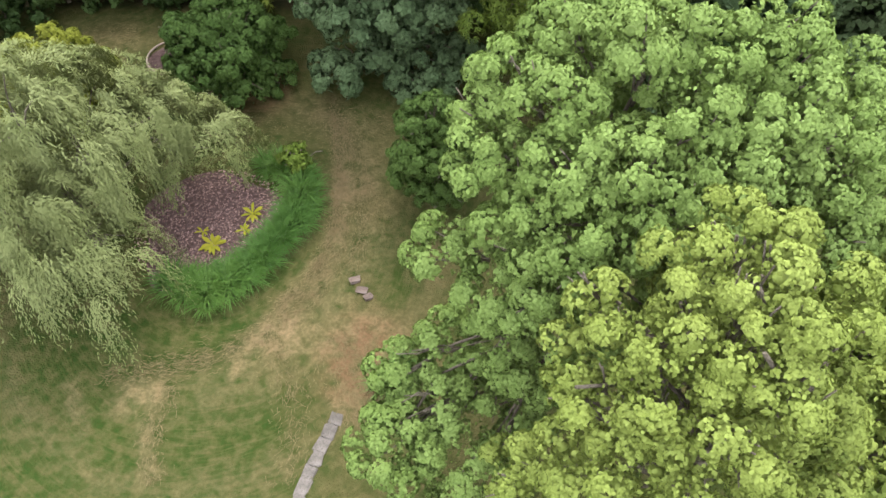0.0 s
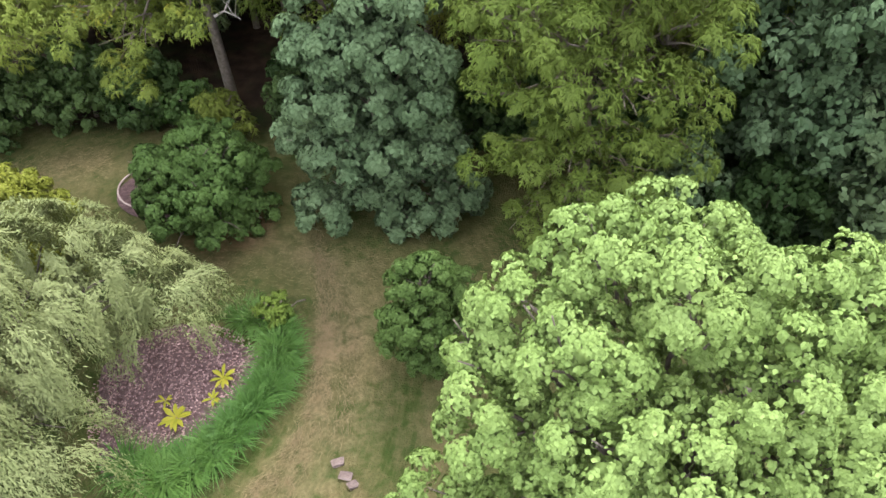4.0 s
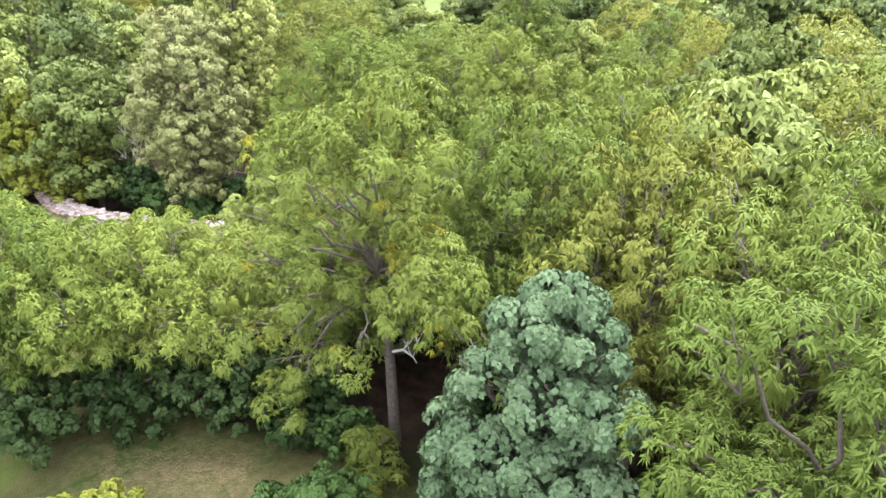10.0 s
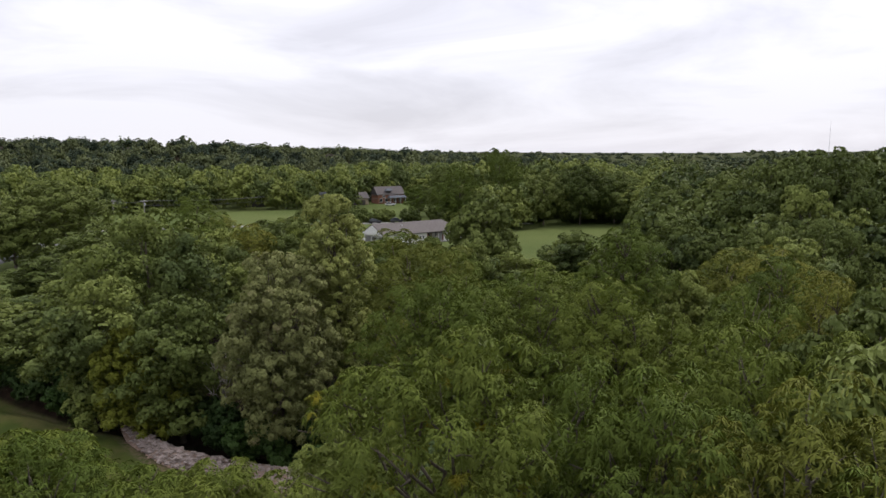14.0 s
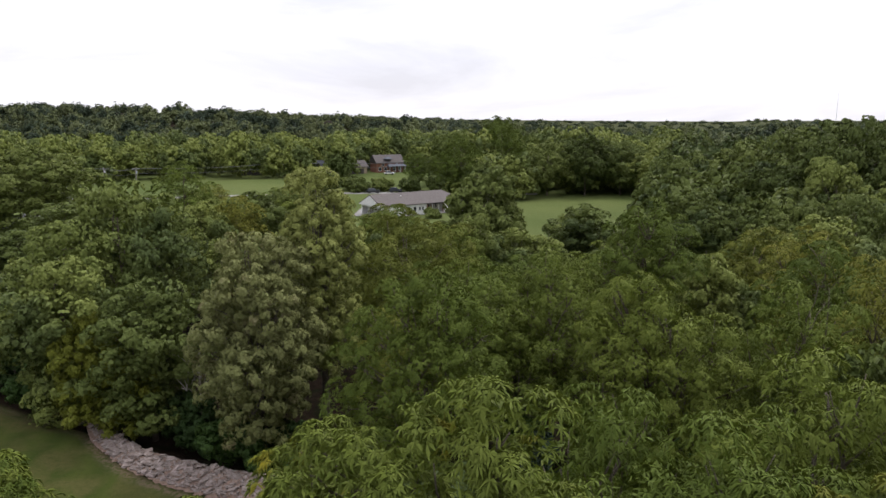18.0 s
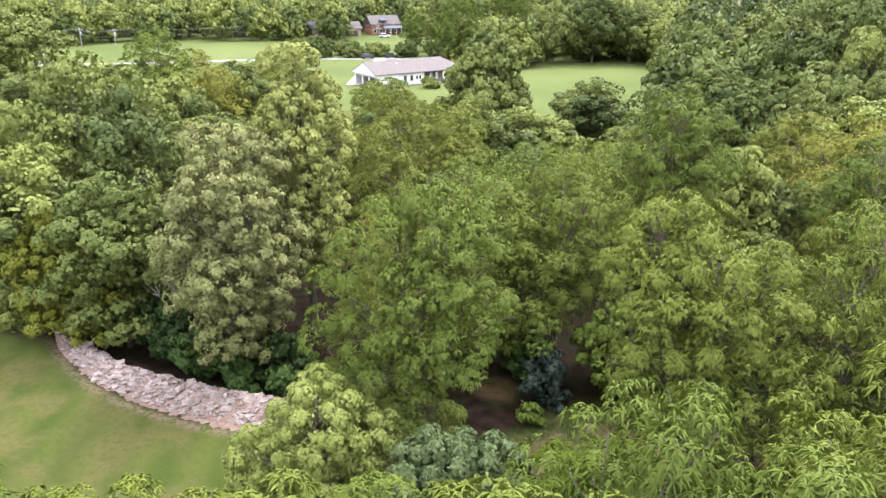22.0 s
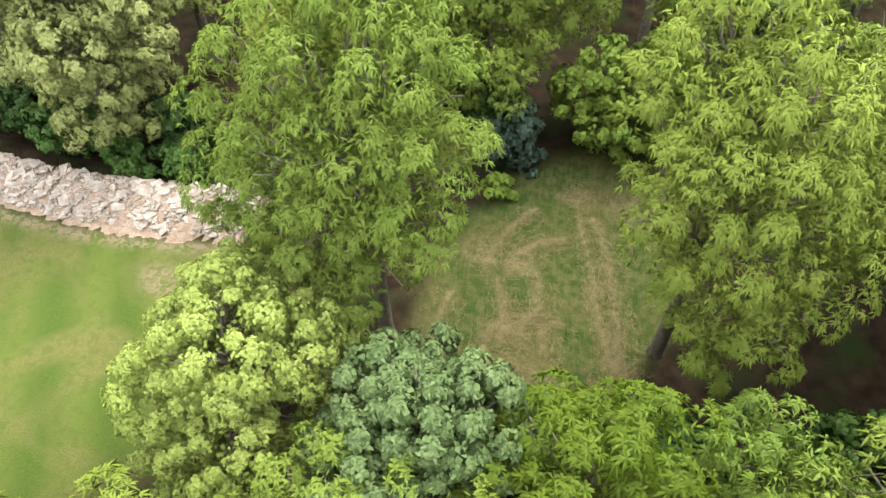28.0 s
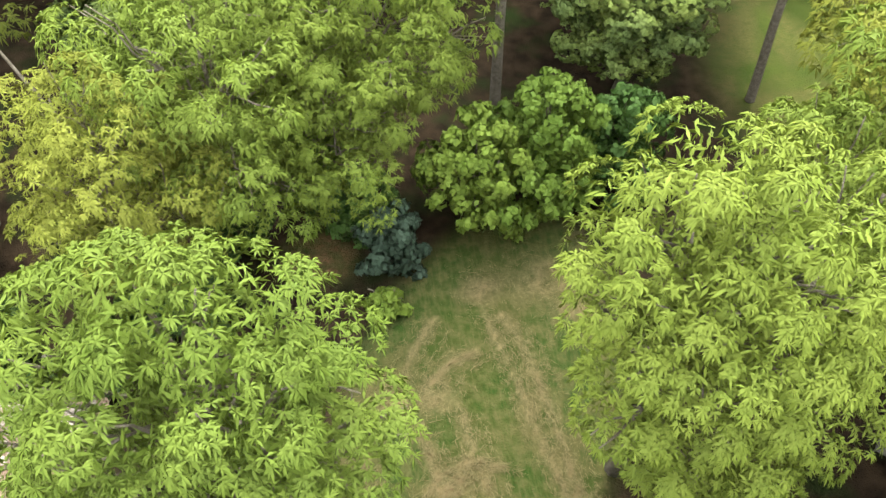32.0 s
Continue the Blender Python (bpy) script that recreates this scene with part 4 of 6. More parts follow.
tree("maple_tree", "maple tree with bright yellow-green leaves", (10.5, 11.0), 14.5, 4.2, 4.0, "maple_yellow", 16, "dome", 10, 1.8, 0.7, 20, 9, 0.18, "broad", fork=4.0)
tree("evergreen_shrub", "dense oval deep-green clipped shrub", (-1.9, 23.4), 6.3, 1.8, 0.1, "shrub", 18, "column", 9, 1.0, 0.36, 34, 8, 0.11, "oval", category="shrub", fork=0.6)
tree("rounded_shrub", "large rounded green shrub with lighter centre", (-12.3, 31.6), 5.2, 3.3, 0.1, "shrub", 19, "dome", 12, 1.15, 0.45, 36, 8, 0.15, "broad", category="shrub", fork=0.6)
tree("yellow_shrub", "small tree with golden yellow-green leaves", (-18.6, 27.2), 6.2, 2.8, 0.8, "olive", 20, "dome", 8, 1.1, 0.50, 24, 8, 0.17, "oval", category="shrub", fork=1.0)


# ---- weeping willow ----
def willow(at, h, r, seed):
    rng = np.random.default_rng(seed)
    base = new("weeping_willow")
    base.location = (at[0], at[1], 0)
    tagged(base, "weeping willow with long pale green drooping strands", "tree")
    mounds = [(0, 0, h, r * 0.55), (3.4, 2.6, h * 0.64, r * 0.38), (-3.0, 1.0, h * 0.86, r * 0.5), (0.4, -2.8, h * 0.70, r * 0.42), (-2.8, -2.8, h * 0.75, r * 0.45), (0.8, 3.2, h * 0.72, r * 0.42), (1.6, -0.2, h * 0.72, r * 0.38), (-5.2, -1.0, h * 0.66, r * 0.42), (4.9, 2.4, h * 0.52, r * 0.3), (2.2, -3.4, h * 0.5, r * 0.3)]
    parts, ms = [], []
    for x, y, z, m in mounds:
        ms.append((x, y, z - m * 0.6, m * 0.7))
        n, per, k = int(46 * (m / 3) ** 2), 24, 24
        a, q = rng.uniform(0, 2 * math.pi, n), np.sqrt(rng.uniform(0.0, 1, n))
        L, lift, lean = rng.uniform(1.2, 3.0, n) * (0.55 + 0.6 * q), rng.uniform(-0.35, 0.45, n), rng.normal(0, 0.28, (n, 3))
        a, q, L, lift, lean = (np.repeat(w, per, 0) for w in (a, q, L, lift, lean))
        a, q, L = a + rng.normal(0, 0.10, len(a)), np.abs(q + rng.normal(0, 0.05, len(a))), L * rng.uniform(0.6, 1.1, len(a))
        out = np.stack([np.cos(a), np.sin(a), 0 * a], -1)
        s0 = np.array([x, y, z]) + out * (q * m)[:, None] + np.stack([0 * a, 0 * a, lift - m * 0.75 * q ** 2.2], -1)
        sarr = np.linspace(0, 1, k)[None, :, None]
        p = s0[:, None] + out[:, None] * (0.55 * L[:, None, None] * np.sqrt(sarr)) + np.array([0, 0, 0.5]) * np.sqrt(sarr) * (1 - sarr) + np.array([0, 0, -1.0]) * (L[:, None, None] * sarr ** 1.6)
        p += rng.normal(0, 0.035, p.shape)
        p[..., 2] = np.maximum(p[..., 2], 0.15)
        d = unit(np.gradient(p, axis=1))
        face = unit(out[:, None] * (0.35 + 0.6 * sarr) + np.array([0, 0, 1.0]) * (1.0 - 0.65 * sarr) + lean[:, None])
        p, d, face = p.reshape(-1, 3), d.reshape(-1, 3), face.reshape(-1, 3)
        parts.append(stamp(p, unit(d + rng.normal(0, 0.32, d.shape)), rng.uniform(0.13, 0.23, len(p)), *NARROW, rng, 0.1, face))
        parts.append(shell(np.array([[x, y, z - m * 0.75]]), np.array([m * 0.9]), 900, 0.24, rng, NARROW))
    v, f, nrm = join(parts)
    part_mesh("crown", mesh_from("crown", v, f, M["willow"], nrm), base)
    v, f = wood(rng, ms, (0, 0), h, 0.3, 1.8)
    part_mesh("trunk", mesh_from("trunk", v, f, M["bark"]), base)


willow((-16.5, 21.2), 9.3, 5.8, 21)

# ---- wood edge behind the yard and the trees round the clearing ----
tree("honey_locust_tree", "light green fine-leaved tree at the edge of the wood", (-31.3, 34.8), 11.2, 5.6, 3.5, "walnut", 31, "vase", 14, 1.5, 1.0, 26, 11, 0.26, "compound", fork=3.0)
tree("honey_locust_tree", "light green fine-leaved tree at the edge of the wood", (-27.2, 37.2), 10.8, 4.8, 3.0, "walnut", 30, "vase", 14, 1.5, 1.0, 26, 11, 0.26, "compound", fork=3.0)
tree("honey_locust_tree", "light green fine-leaved tree at the edge of the wood", (-36.2, 36.4), 10.6, 5.0, 2.5, "walnut", 29, "vase", 14, 1.5, 0.8, 16, 7, 0.40, fork=3.0)
tree("honey_locust_tree", "light green fine-leaved tree at the edge of the wood", (-23.6, 38.6), 10.8, 4.4, 3.5, "walnut", 32, "vase", 13, 1.5, 1.0, 26, 11, 0.26, "compound", fork=3.0)
tree("walnut_tree", WAL, (-22.5, 54.2), 16.4, 3.2, 3.0, "walnut", 33, "round", 6, 1.6, 0.85, 38, 12, 0.19, cover=0.95, fork=5.0, trunk_r=0.28,
     masses=((0.1, -0.6, 15.9, 1.23), (-1.6, -0.8, 15.2, 1.18), (1.6, -0.2, 15.3, 1.22), (-3.2, -0.9, 13.3, 1.26), (-0.4, -1.8, 14.2, 1.32), (1.4, -1.3, 14.3, 1.29), (2.6, -0.3, 14, 0.95), (-3.9, -1.6, 11.7, 1.07), (-1.3, -2.2, 12.2, 1.38), (0.8, -2.1, 12.8, 1.31), (2.3, -1.3, 12.8, 1.31), (3.3, -0.6, 11.8, 0.97),
             (-3.9, -1.8, 9.8, 1.32), (-1.1, -2.6, 10.6, 1.4), (1, -2.5, 11, 1.34), (2.5, -1.7, 11, 1.34), (-3.7, -1.9, 7.3, 1.49), (-0.6, -2.8, 8.7, 1.44), (1.4, -2.5, 9.3, 1.28), (2.8, -1.8, 9.6, 1.09), (-2.1, -2.3, 6.2, 1.36), (0.7, -2.8, 7.7, 1.14)))
tree("walnut_tree", WAL, (-12.0, 57.6), 16.4, 3.2, 5.0, "walnut", 34, "round", 6, 1.6, 0.85, 38, 12, 0.19, cover=0.95, fork=5.0, trunk_r=0.28,
     masses=((-1.5, -0.4, 15.7, 1.26), (-2.5, -0.6, 14.7, 1.17), (-0.1, -0.7, 15.6, 1.14), (-3.1, -1, 13.6, 0.99), (-1.4, -1.5, 13.9, 1.33), (0, -1.4, 14.3, 1.32), (1.3, -0.7, 14.6, 1.06), (-1.9, -2, 12.4, 1.26), (-0.3, -2, 12.7, 1.33), (1.1, -1.5, 13, 1.35), (2.4, -0.7, 12.6, 1.2),
             (-1.8, -2.3, 10.6, 1.19), (-0.2, -2.3, 10.9, 1.36), (1.3, -1.9, 11.2, 1.37), (2.5, -1, 11.1, 1.22), (-0.6, -2.6, 8.9, 1.22), (0.9, -2.3, 9.3, 1.22), (2.4, -1.5, 9.5, 1.14), (2.4, 0.6, 13.9, 1.13), (2.2, -2.6, 7.2, 1.1), (1.0, -2.6, 5.6, 1.2), (2.7, -2.0, 5.6, 1.2), (0.0, -2.2, 6.8, 1.2), (3.5, -1.0, 7.6, 1.25), (-1.0, -1.6, 7.2, 1.1), (1.6, -2.4, 3.9, 1.0), (4.0, -0.6, 10.2, 1.2), (3.6, 0.2, 12.2, 1.2)))
tree("lime_green_tree", "small dense tree with pale lime-green leaves", (-23.8, 48.2), 10.2, 4.6, 0.8, "lime", 35, "dome", 20, 1.5, 0.5, 36, 10, 0.115, "oval", fork=1.5)
tree("silver_leaf_tree", "small tree with silvery upright leaves", (-17.4, 47.2), 10.4, 4.2, 0.8, "silver", 36, "dome", 9, 1.4, 0.5, 30, 9, 0.17, "oval", fork=1.5)
tree("sumac_tree", "bright yellow-green feathery small tree", (-13.3, 47.7), 11.2, 3.8, 3.5, "bright", 37, "dome", 10, 1.4, 0.75, 22, 12, 0.25, fork=4.0)
tree("young_walnut_tree", "young walnut tree with mid-green leaves in the shade", (-8.4, 50.4), 8.6, 2.8, 1.2, "bush_green", 38, "dome", 9, 1.4, 0.75, 22, 12, 0.25, fork=2.0)
tree("elm_tree", "tall slender tree with browning olive leaves", (-39.8, 59.7), 17.6, 4.3, 2.0, "elm", 39, "round", 17, 1.7, 0.62, 24, 9, 0.17, "oval", fork=5.0)
tree("ash_tree", "tall narrow tree with pale yellow-green top", (-39.0, 65.9), 20.3, 3.1999999999999997, 4.0, "ash", 40, "column", 14, 1.5, 0.62, 24, 9, 0.17, "oval", fork=6.0)
tree("olive_tree", "yellow-olive leaved small tree beside the rubble bank", (-54.0, 57.6), 10.2, 4.2, 0.8, "olive", 41, "dome", 12, 1.6, 0.62, 22, 8, 0.22, "oval", fork=1.5)

tree("walnut_tree", "tall walnut with a bare grey trunk beyond the clearing", (-17.2, 75.6), 18.0, 4.0, 10.0, "walnut", 42, "round", 9, 1.7, 0.95, 24, 12, 0.27, fork=10.5, trunk_r=0.27)
tree("walnut_tree", "walnut with a leaning bare trunk beside the mown grass", (-4.2, 77.4), 16.0, 3.8, 9.0, "walnut", 43, "round", 9, 1.7, 0.95, 24, 12, 0.27, fork=9.5, trunk_r=0.22, crown_at=(-1.5, 0.5))

# understory shrubs: edge of the wood, round the clearing, along the rubble
UNDER = [
    (-26.0, 36.4, 4.2, 2.5, "under"), (-23.2, 38.2, 4.0, 2.4, "under"), (-20.4, 38.9, 4.2, 2.4, "under"), (-17.4, 38.8, 3.8, 2.2, "under"), (-15.0, 38.4, 2.4, 1.4, "shrub"), (-13.0, 37.3, 3.0, 1.5, "walnut_yellow"),
    (-28.8, 33.2, 4.2, 2.4, "under"), (-9.3, 40.8, 3.0, 2.0, "under"), (-1.0, 37.4, 4.0, 2.0, "under"), (9.0, 33.6, 4.2, 2.0, "under"), (12.8, 31.0, 4.6, 2.3, "dark"), (14.6, 27.2, 4.0, 2.2, "under"),
    (8.5, 30.0, 6.0, 2.4, "dark"), (11.5, 28.5, 6.5, 2.6, "under"), (6.5, 34.5, 6.0, 2.4, "under"), (15.0, 30.2, 7.0, 2.8, "dark"), (2.0, 35.5, 6.0, 2.3, "under"), (-8.8, 37.5, 3.6, 1.8, "under"), (11.5, 33.8, 7.5, 2.8, "under"),
    (-20.9, 63.2, 1.4, 0.7, "bush_green"), (-20.9, 65.6, 3.6, 1.5, "blue"), (-17.8, 68.2, 6.2, 2.6, "bush_green"), (-15.0, 69.8, 7.0, 2.9, "bush_green"), (-11.6, 71.2, 5.6, 2.4, "shrub"), (-22.6, 67.0, 3.8, 1.8, "shrub"), (-24.6, 68.6, 4.2, 2.0, "under"), (-27.8, 66.2, 4.4, 2.0, "under"),
    (-17.4, 50.4, 4.2, 2.0, "shrub"), (-14.9, 51.6, 3.2, 1.6, "shrub"), (-12.6, 52.6, 3.2, 1.4, "blue"), (-13.9, 50.6, 5.0, 1.6, "lime"), (-16.2, 50.0, 4.6, 1.6, "shrub"), (-10.5, 52.3, 4.2, 1.6, "shrub"), (-8.2, 51.6, 3.8, 1.7, "shrub"), (-5.6, 54.2, 5.0, 2.0, "shrub"), (-4.0, 51.6, 4.4, 2.0, "shrub"), (-22.0, 46.6, 4.0, 1.8, "shrub"),
    (-57.4, 59.4, 4.0, 2.2, "under"), (-60.6, 58.4, 4.4, 2.4, "under"), (-64.4, 58.2, 4.2, 2.4, "shrub"), (-68.2, 58.4, 4.4, 2.4, "under"), (-72.2, 58.2, 4.6, 2.6, "under"), (-76.6, 58.8, 4.6, 2.6, "shrub"), (-47.4, 59.4, 4.6, 2.2, "under"), (-41.0, 60.4, 5.0, 2.2, "under"), (-36.8, 60.2, 4.4, 2.0, "under"),
    (-38.6, 57.8, 2.6, 1.3, "shrub"), (-35.4, 58.6, 2.4, 1.3, "shrub"), (-42.2, 57.9, 3.6, 1.7, "shrub"), (-45.0, 58.8, 4.6, 2.0, "under"), (-31.0, 59.8, 3.6, 1.8, "under"), (-28.6, 61.8, 4.0, 2.0, "under"),
]
for k, (x, y, h, r, mt) in enumerate(UNDER):
    what = {"under": "dark green woodland undergrowth bush", "shrub": "leafy green bush at the wood edge", "bush_green": "large mid-green bush at the edge of the clearing", "dark": "blue-green bush beside the clearing", "blue": "rounded grey-blue bush beside the clearing", "lime": "pale green bush beside the clearing",
            "walnut": "young walnut with light green leaves", "walnut_yellow": "young walnut with yellow-green leaves"}[mt]
    comp = mt.startswith("walnut")
    tree("bush", what, (x, y), h, r, 0.1, mt, 100 + k, "dome", 6, r * 0.55, 0.55, 11, 7, 0.30 if comp else 0.22, "compound" if comp else "broad", category="bush", cover=0.8, fork=0.4, twigs=False, group="undergrowth")

# ---- woodland trees: a few grown once, then copied with turns and sizes of their own ----
KINDS = {}
for key, mt, shape, kind, leaf, lv in (("a", "walnut", "round", "compound", 0.34, 13), ("b", "walnut_gold", "round", "compound", 0.34, 13), ("c", "mixed", "round", "broad", 0.27, 12), ("d", "wood_dark", "round", "broad", 0.27, 12), ("e", "mixed", "column", "broad", 0.27, 12), ("f", "mixed", "column", "oval", 0.34, 12), ("g", "dark", "round", "broad", 0.27, 12)):
    KINDS[key] = (mt, shape, kind, leaf, lv)
WOOD_LABEL = {"a": "walnut tree of the wood, light green compound leaves", "b": "walnut tree of the wood with yellowing leaves", "c": "woodland tree with mid-green rounded crown",
              "d": "dark green dense woodland tree", "e": "tall narrow mid-green woodland tree", "f": "narrow green leaved woodland tree", "g": "dark blue-green woodland tree"}
WOOD = [
    # x, y, height, radius, kind
    (-7.0, 42.2, 17.0, 4.6, "a"), (-2.4, 41.2, 17.4, 4.6, "b"), (2.6, 38.6, 17.4, 4.8, "a"), (8.6, 36.8, 16.6, 4.8, "a"), (13.6, 31.2, 15.6, 4.6, "g"), (17.5, 26.0, 15.0, 4.8, "g"), (-18.0, 43.4, 11.0, 3.8, "a"), (-10.4, 44.0, 16.4, 4.0, "a"), (-5.2, 47.6, 17.4, 4.6, "a"),
    (0.2, 46.2, 17.4, 4.8, "f"), (5.6, 44.2, 17.4, 4.8, "a"), (11.2, 41.0, 16.6, 4.8, "c"), (17.0, 36.5, 16.6, 5.0, "a"), (-1.0, 52.6, 16.4, 4.4, "a"), (4.4, 51.0, 17.0, 4.8, "b"), (10.0, 48.2, 17.0, 4.8, "a"), (16.4, 44.2, 17.0, 5.0, "c"), (-6.4, 61.6, 16.4, 4.2, "a"),
    (0.6, 60.4, 16.8, 4.8, "c"), (7.0, 57.0, 17.0, 5.0, "a"), (14.0, 52.0, 17.0, 5.0, "b"), (-22.4, 70.6, 15.0, 4.6, "a"), (-27.0, 66.6, 14.6, 4.6, "a"), (-24.0, 68.0, 11.0, 4.0, "a"), (-29.6, 63.4, 12.0, 3.8, "b"),
    (-11.0, 77.5, 8.5, 3.6, "c"), (-2.0, 70.6, 16.0, 4.4, "b"), (3.5, 68.6, 16.8, 5.0, "b"), (10.0, 64.0, 17.0, 5.0, "c"), (-33.0, 75.0, 10.5, 4.4, "c"), (6.0, 78.0, 10.5, 5.2, "c"), (-72.0, 60.0, 7.9, 4.8, "d"), (-79.0, 60.5, 7.9, 5.0, "c"),
    (-87.0, 62.0, 8.6, 5.2, "c"), (-96.0, 64.0, 8.6, 5.2, "d"), (-76.0, 72.5, 10.5, 5.2, "d"), (-99.0, 96.0, 10.5, 5.0, "a"), (-66.0, 80.0, 10.5, 4.6, "c"), (2.4, 56.0, 16.0, 4.6, "c"), (-44.4, 65.0, 9.4, 4.4, "c"), (-81.0, 68.0, 9.4, 5.4, "c"), (-70.0, 88.0, 9.4, 5.0, "d"),
    (-62.0, 95.0, 7.9, 4.6, "c"), (-91.0, 80.0, 9.0, 5.2, "d"), (-100.0, 77.0, 9.4, 5.5, "d"), (-112.0, 92.0, 10.5, 6.0, "d"), (-44.0, 139.0, 8.2, 5.0, "c"), (-32.0, 92.0, 8.6, 5.0, "d"), (3.0, 95.0, 10.5, 6.0, "c"), (10.0, 104.0, 10.5, 6.0, "c"), (12.0, 90.0, 10.5, 6.0, "d"),
    (-66.2, 68.4, 17.6, 8.8, "c"), (-59.0, 57.5, 14.3, 4.9, "c"), (-50.8, 59.1, 12.9, 4.6, "d"), (-41.3, 81.5, 15.3, 7.9, "b"), (-41.7, 97.4, 13.0, 4.1, "f"), (-29.4, 83.1, 12.0, 4.7, "a"), (-23.3, 87.3, 13.0, 5.3, "a"), (-37.3, 122.8, 11.9, 5.3, "c"), (-22.3, 121.2, 14.4, 8.9, "c"),
    (-24.7, 105.5, 11.8, 4.9, "d"), (-6.2, 85.5, 15.6, 4.7, "b"), (-13.6, 83.1, 13.4, 3.9, "c"), (-11.0, 93.4, 14.0, 4.6, "b"), (-19.5, 92.3, 11.5, 4.0, "c"), (-49.8, 82.9, 12.4, 4.3, "c"), (-78.8, 89.7, 13.0, 4.3, "e"), (-80.6, 102.4, 13.2, 5.6, "d"), (-105.1, 109.8, 16.3, 5.8, "a"),
    (-79.2, 96.7, 13.2, 4.5, "b"), (-85.8, 115.3, 12.6, 4.8, "d"), (-149.9, 110.0, 18.2, 12.8, "d"), (-16.0, 119.0, 13.3, 6.8, "d"), (-8.9, 117.5, 14.5, 7.0, "d"), (-3.1, 115.4, 15.4, 6.8, "d"), (-6.1, 103.5, 14.6, 5.3, "c"), (-29.5, 160.6, 17.8, 9.4, "d"), (-19.1, 154.9, 20.1, 9.9, "d"),
    (-9.7, 152.5, 22.4, 10.2, "d"), (-3.4, 145.4, 23.2, 9.6, "d"), (-22.3, 144.5, 15.7, 7.7, "c"), (-12.9, 139.3, 17.2, 8.2, "d"), (-5.5, 132.5, 18.5, 7.7, "c"), (-116.7, 235.3, 19.7, 11.0, "f"), (-112.9, 259.5, 25.0, 12.0, "a"), (-85.6, 235.1, 16.6, 9.1, "d"), (-75.9, 242.7, 19.6, 10.2, "d"),
    (-66.4, 249.7, 17.4, 10.3, "d"), (-56.1, 247.1, 13.5, 8.3, "c"), (-137.2, 240.9, 11.9, 5.1, "a"),
]
rng_w = np.random.default_rng(77)
grown = {}
for x, y, h, r, key in WOOD:
    mt, shape, kind, leaf, lv = KINDS[key]
    near = math.hypot(x + 8, y - 45) < 45
    leaf, lv = (0.26, 11) if near and kind == "compound" else (leaf, lv)
    wide = r > 6.4
    r0 = 8.0 if wide else 4.8
    sort = (key, near, wide, rng_w.integers(0, 3 if near else 2))
    if sort not in grown:
        mr, size = (1.9, 1.15) if near else (2.8, 1.5) if wide else (2.2, 1.3)
        tufts = (26 if kind == "compound" else 22) if near else 24
        grown[sort] = tree("woodland_tree", WOOD_LABEL[key], (x, y), 16.0, r0, 3.0 if near else 1.0, mt, 300 + len(grown), shape, 13, mr, size, tufts, lv, leaf, kind, fork=5.0, cover=1.0, twigs=near, group="trees of the wood")
        ob = grown[sort]
    else:
        ob = copy_thing(grown[sort], pose(x, y, ground_z(x, y), 0, 0, rng_w.uniform(0, 360)))
    ob.scale = (r / r0, r / r0, h / 16.0)

# ---- distant woods: many small crowns in one mesh ----
def far_template(seed, h, r, shape, tufts, leaves, leaf, size, mr):
    rng = np.random.default_rng(seed)
    ms = crown_masses(rng, r, 0.8, h, shape, mr)
    return foliage(rng, ms, "broad", size, tufts, leaves, leaf, 1.25, fine=False)


def far_woods(name, label, spots, templates, mat, seed):
    rng = np.random.default_rng(seed)
    parts = []
    for x, y, s in spots:
        v, f, nrm = templates[rng.integers(len(templates))]
        a = rng.uniform(0, 6.28)
        c, q = math.cos(a), math.sin(a)
        w = np.stack([v[:, 0] * c - v[:, 1] * q, v[:, 0] * q + v[:, 1] * c, v[:, 2] * rng.uniform(0.85, 1.2)], -1) * s
        turned = np.stack([nrm[:, 0] * c - nrm[:, 1] * q, nrm[:, 0] * q + nrm[:, 1] * c, nrm[:, 2]], -1)
        parts.append((w + np.array([x, y, ground_z(x, y) - 0.8]), f, turned))
    v, f, nrm = join(parts)
    tagged(new(name, mesh_from(name, v, f, mat, nrm)), label, "woods", kind="stuff")


def spots_in(rng, n, b0, b1, r0, r1, s0, s1, gap):
    """Places scattered over a sector seen from the yard: bearing left of north in degrees, distance in metres."""
    out = []
    for _ in range(n * 6):
        b, d = radians(rng.uniform(b0, b1)), math.sqrt(rng.uniform(r0 ** 2, r1 ** 2))
        x, y = -2 - d * math.sin(b), 18 + d * math.cos(b)
        if all((x - u) ** 2 + (y - v) ** 2 > gap ** 2 for u, v, _ in out):
            out.append((x, y, rng.uniform(s0, s1)))
        if len(out) >= n:
            break
    return out


rf = np.random.default_rng(500)
T_MID = [far_template(510 + i, 14, 6.2, sh, 8, 6, 0.6, 1.5, 2.3) for i, sh in enumerate(("round", "dome", "round", "dome", "column"))]
T_EDGE = [far_template(560 + i, 14, 6.4, sh, 6, 5, 0.75, 1.8, 2.6) for i, sh in enumerate(("round", "dome", "round"))]
T_FAR = [far_template(520 + i, 11.5, 7.4, sh, 5, 4, 1.1, 2.2, 3.0) for i, sh in enumerate(("dome", "round", "dome"))]
T_HOR = [far_template(540 + i, 9.5, 10.0, "dome", 1, 3, 1.6, 3.6, 4.4) for i in range(3)]
right_wood = spots_in(rf, 75, -9, 11.5, 112, 200, 1.0, 1.3, 7.0) + spots_in(rf, 60, -10, 11.5, 200, 330, 1.0, 1.3, 9.0)
far_woods("right_hill_woods", "dense green wood on a low rise", right_wood, T_MID, M["mixed"], 531)
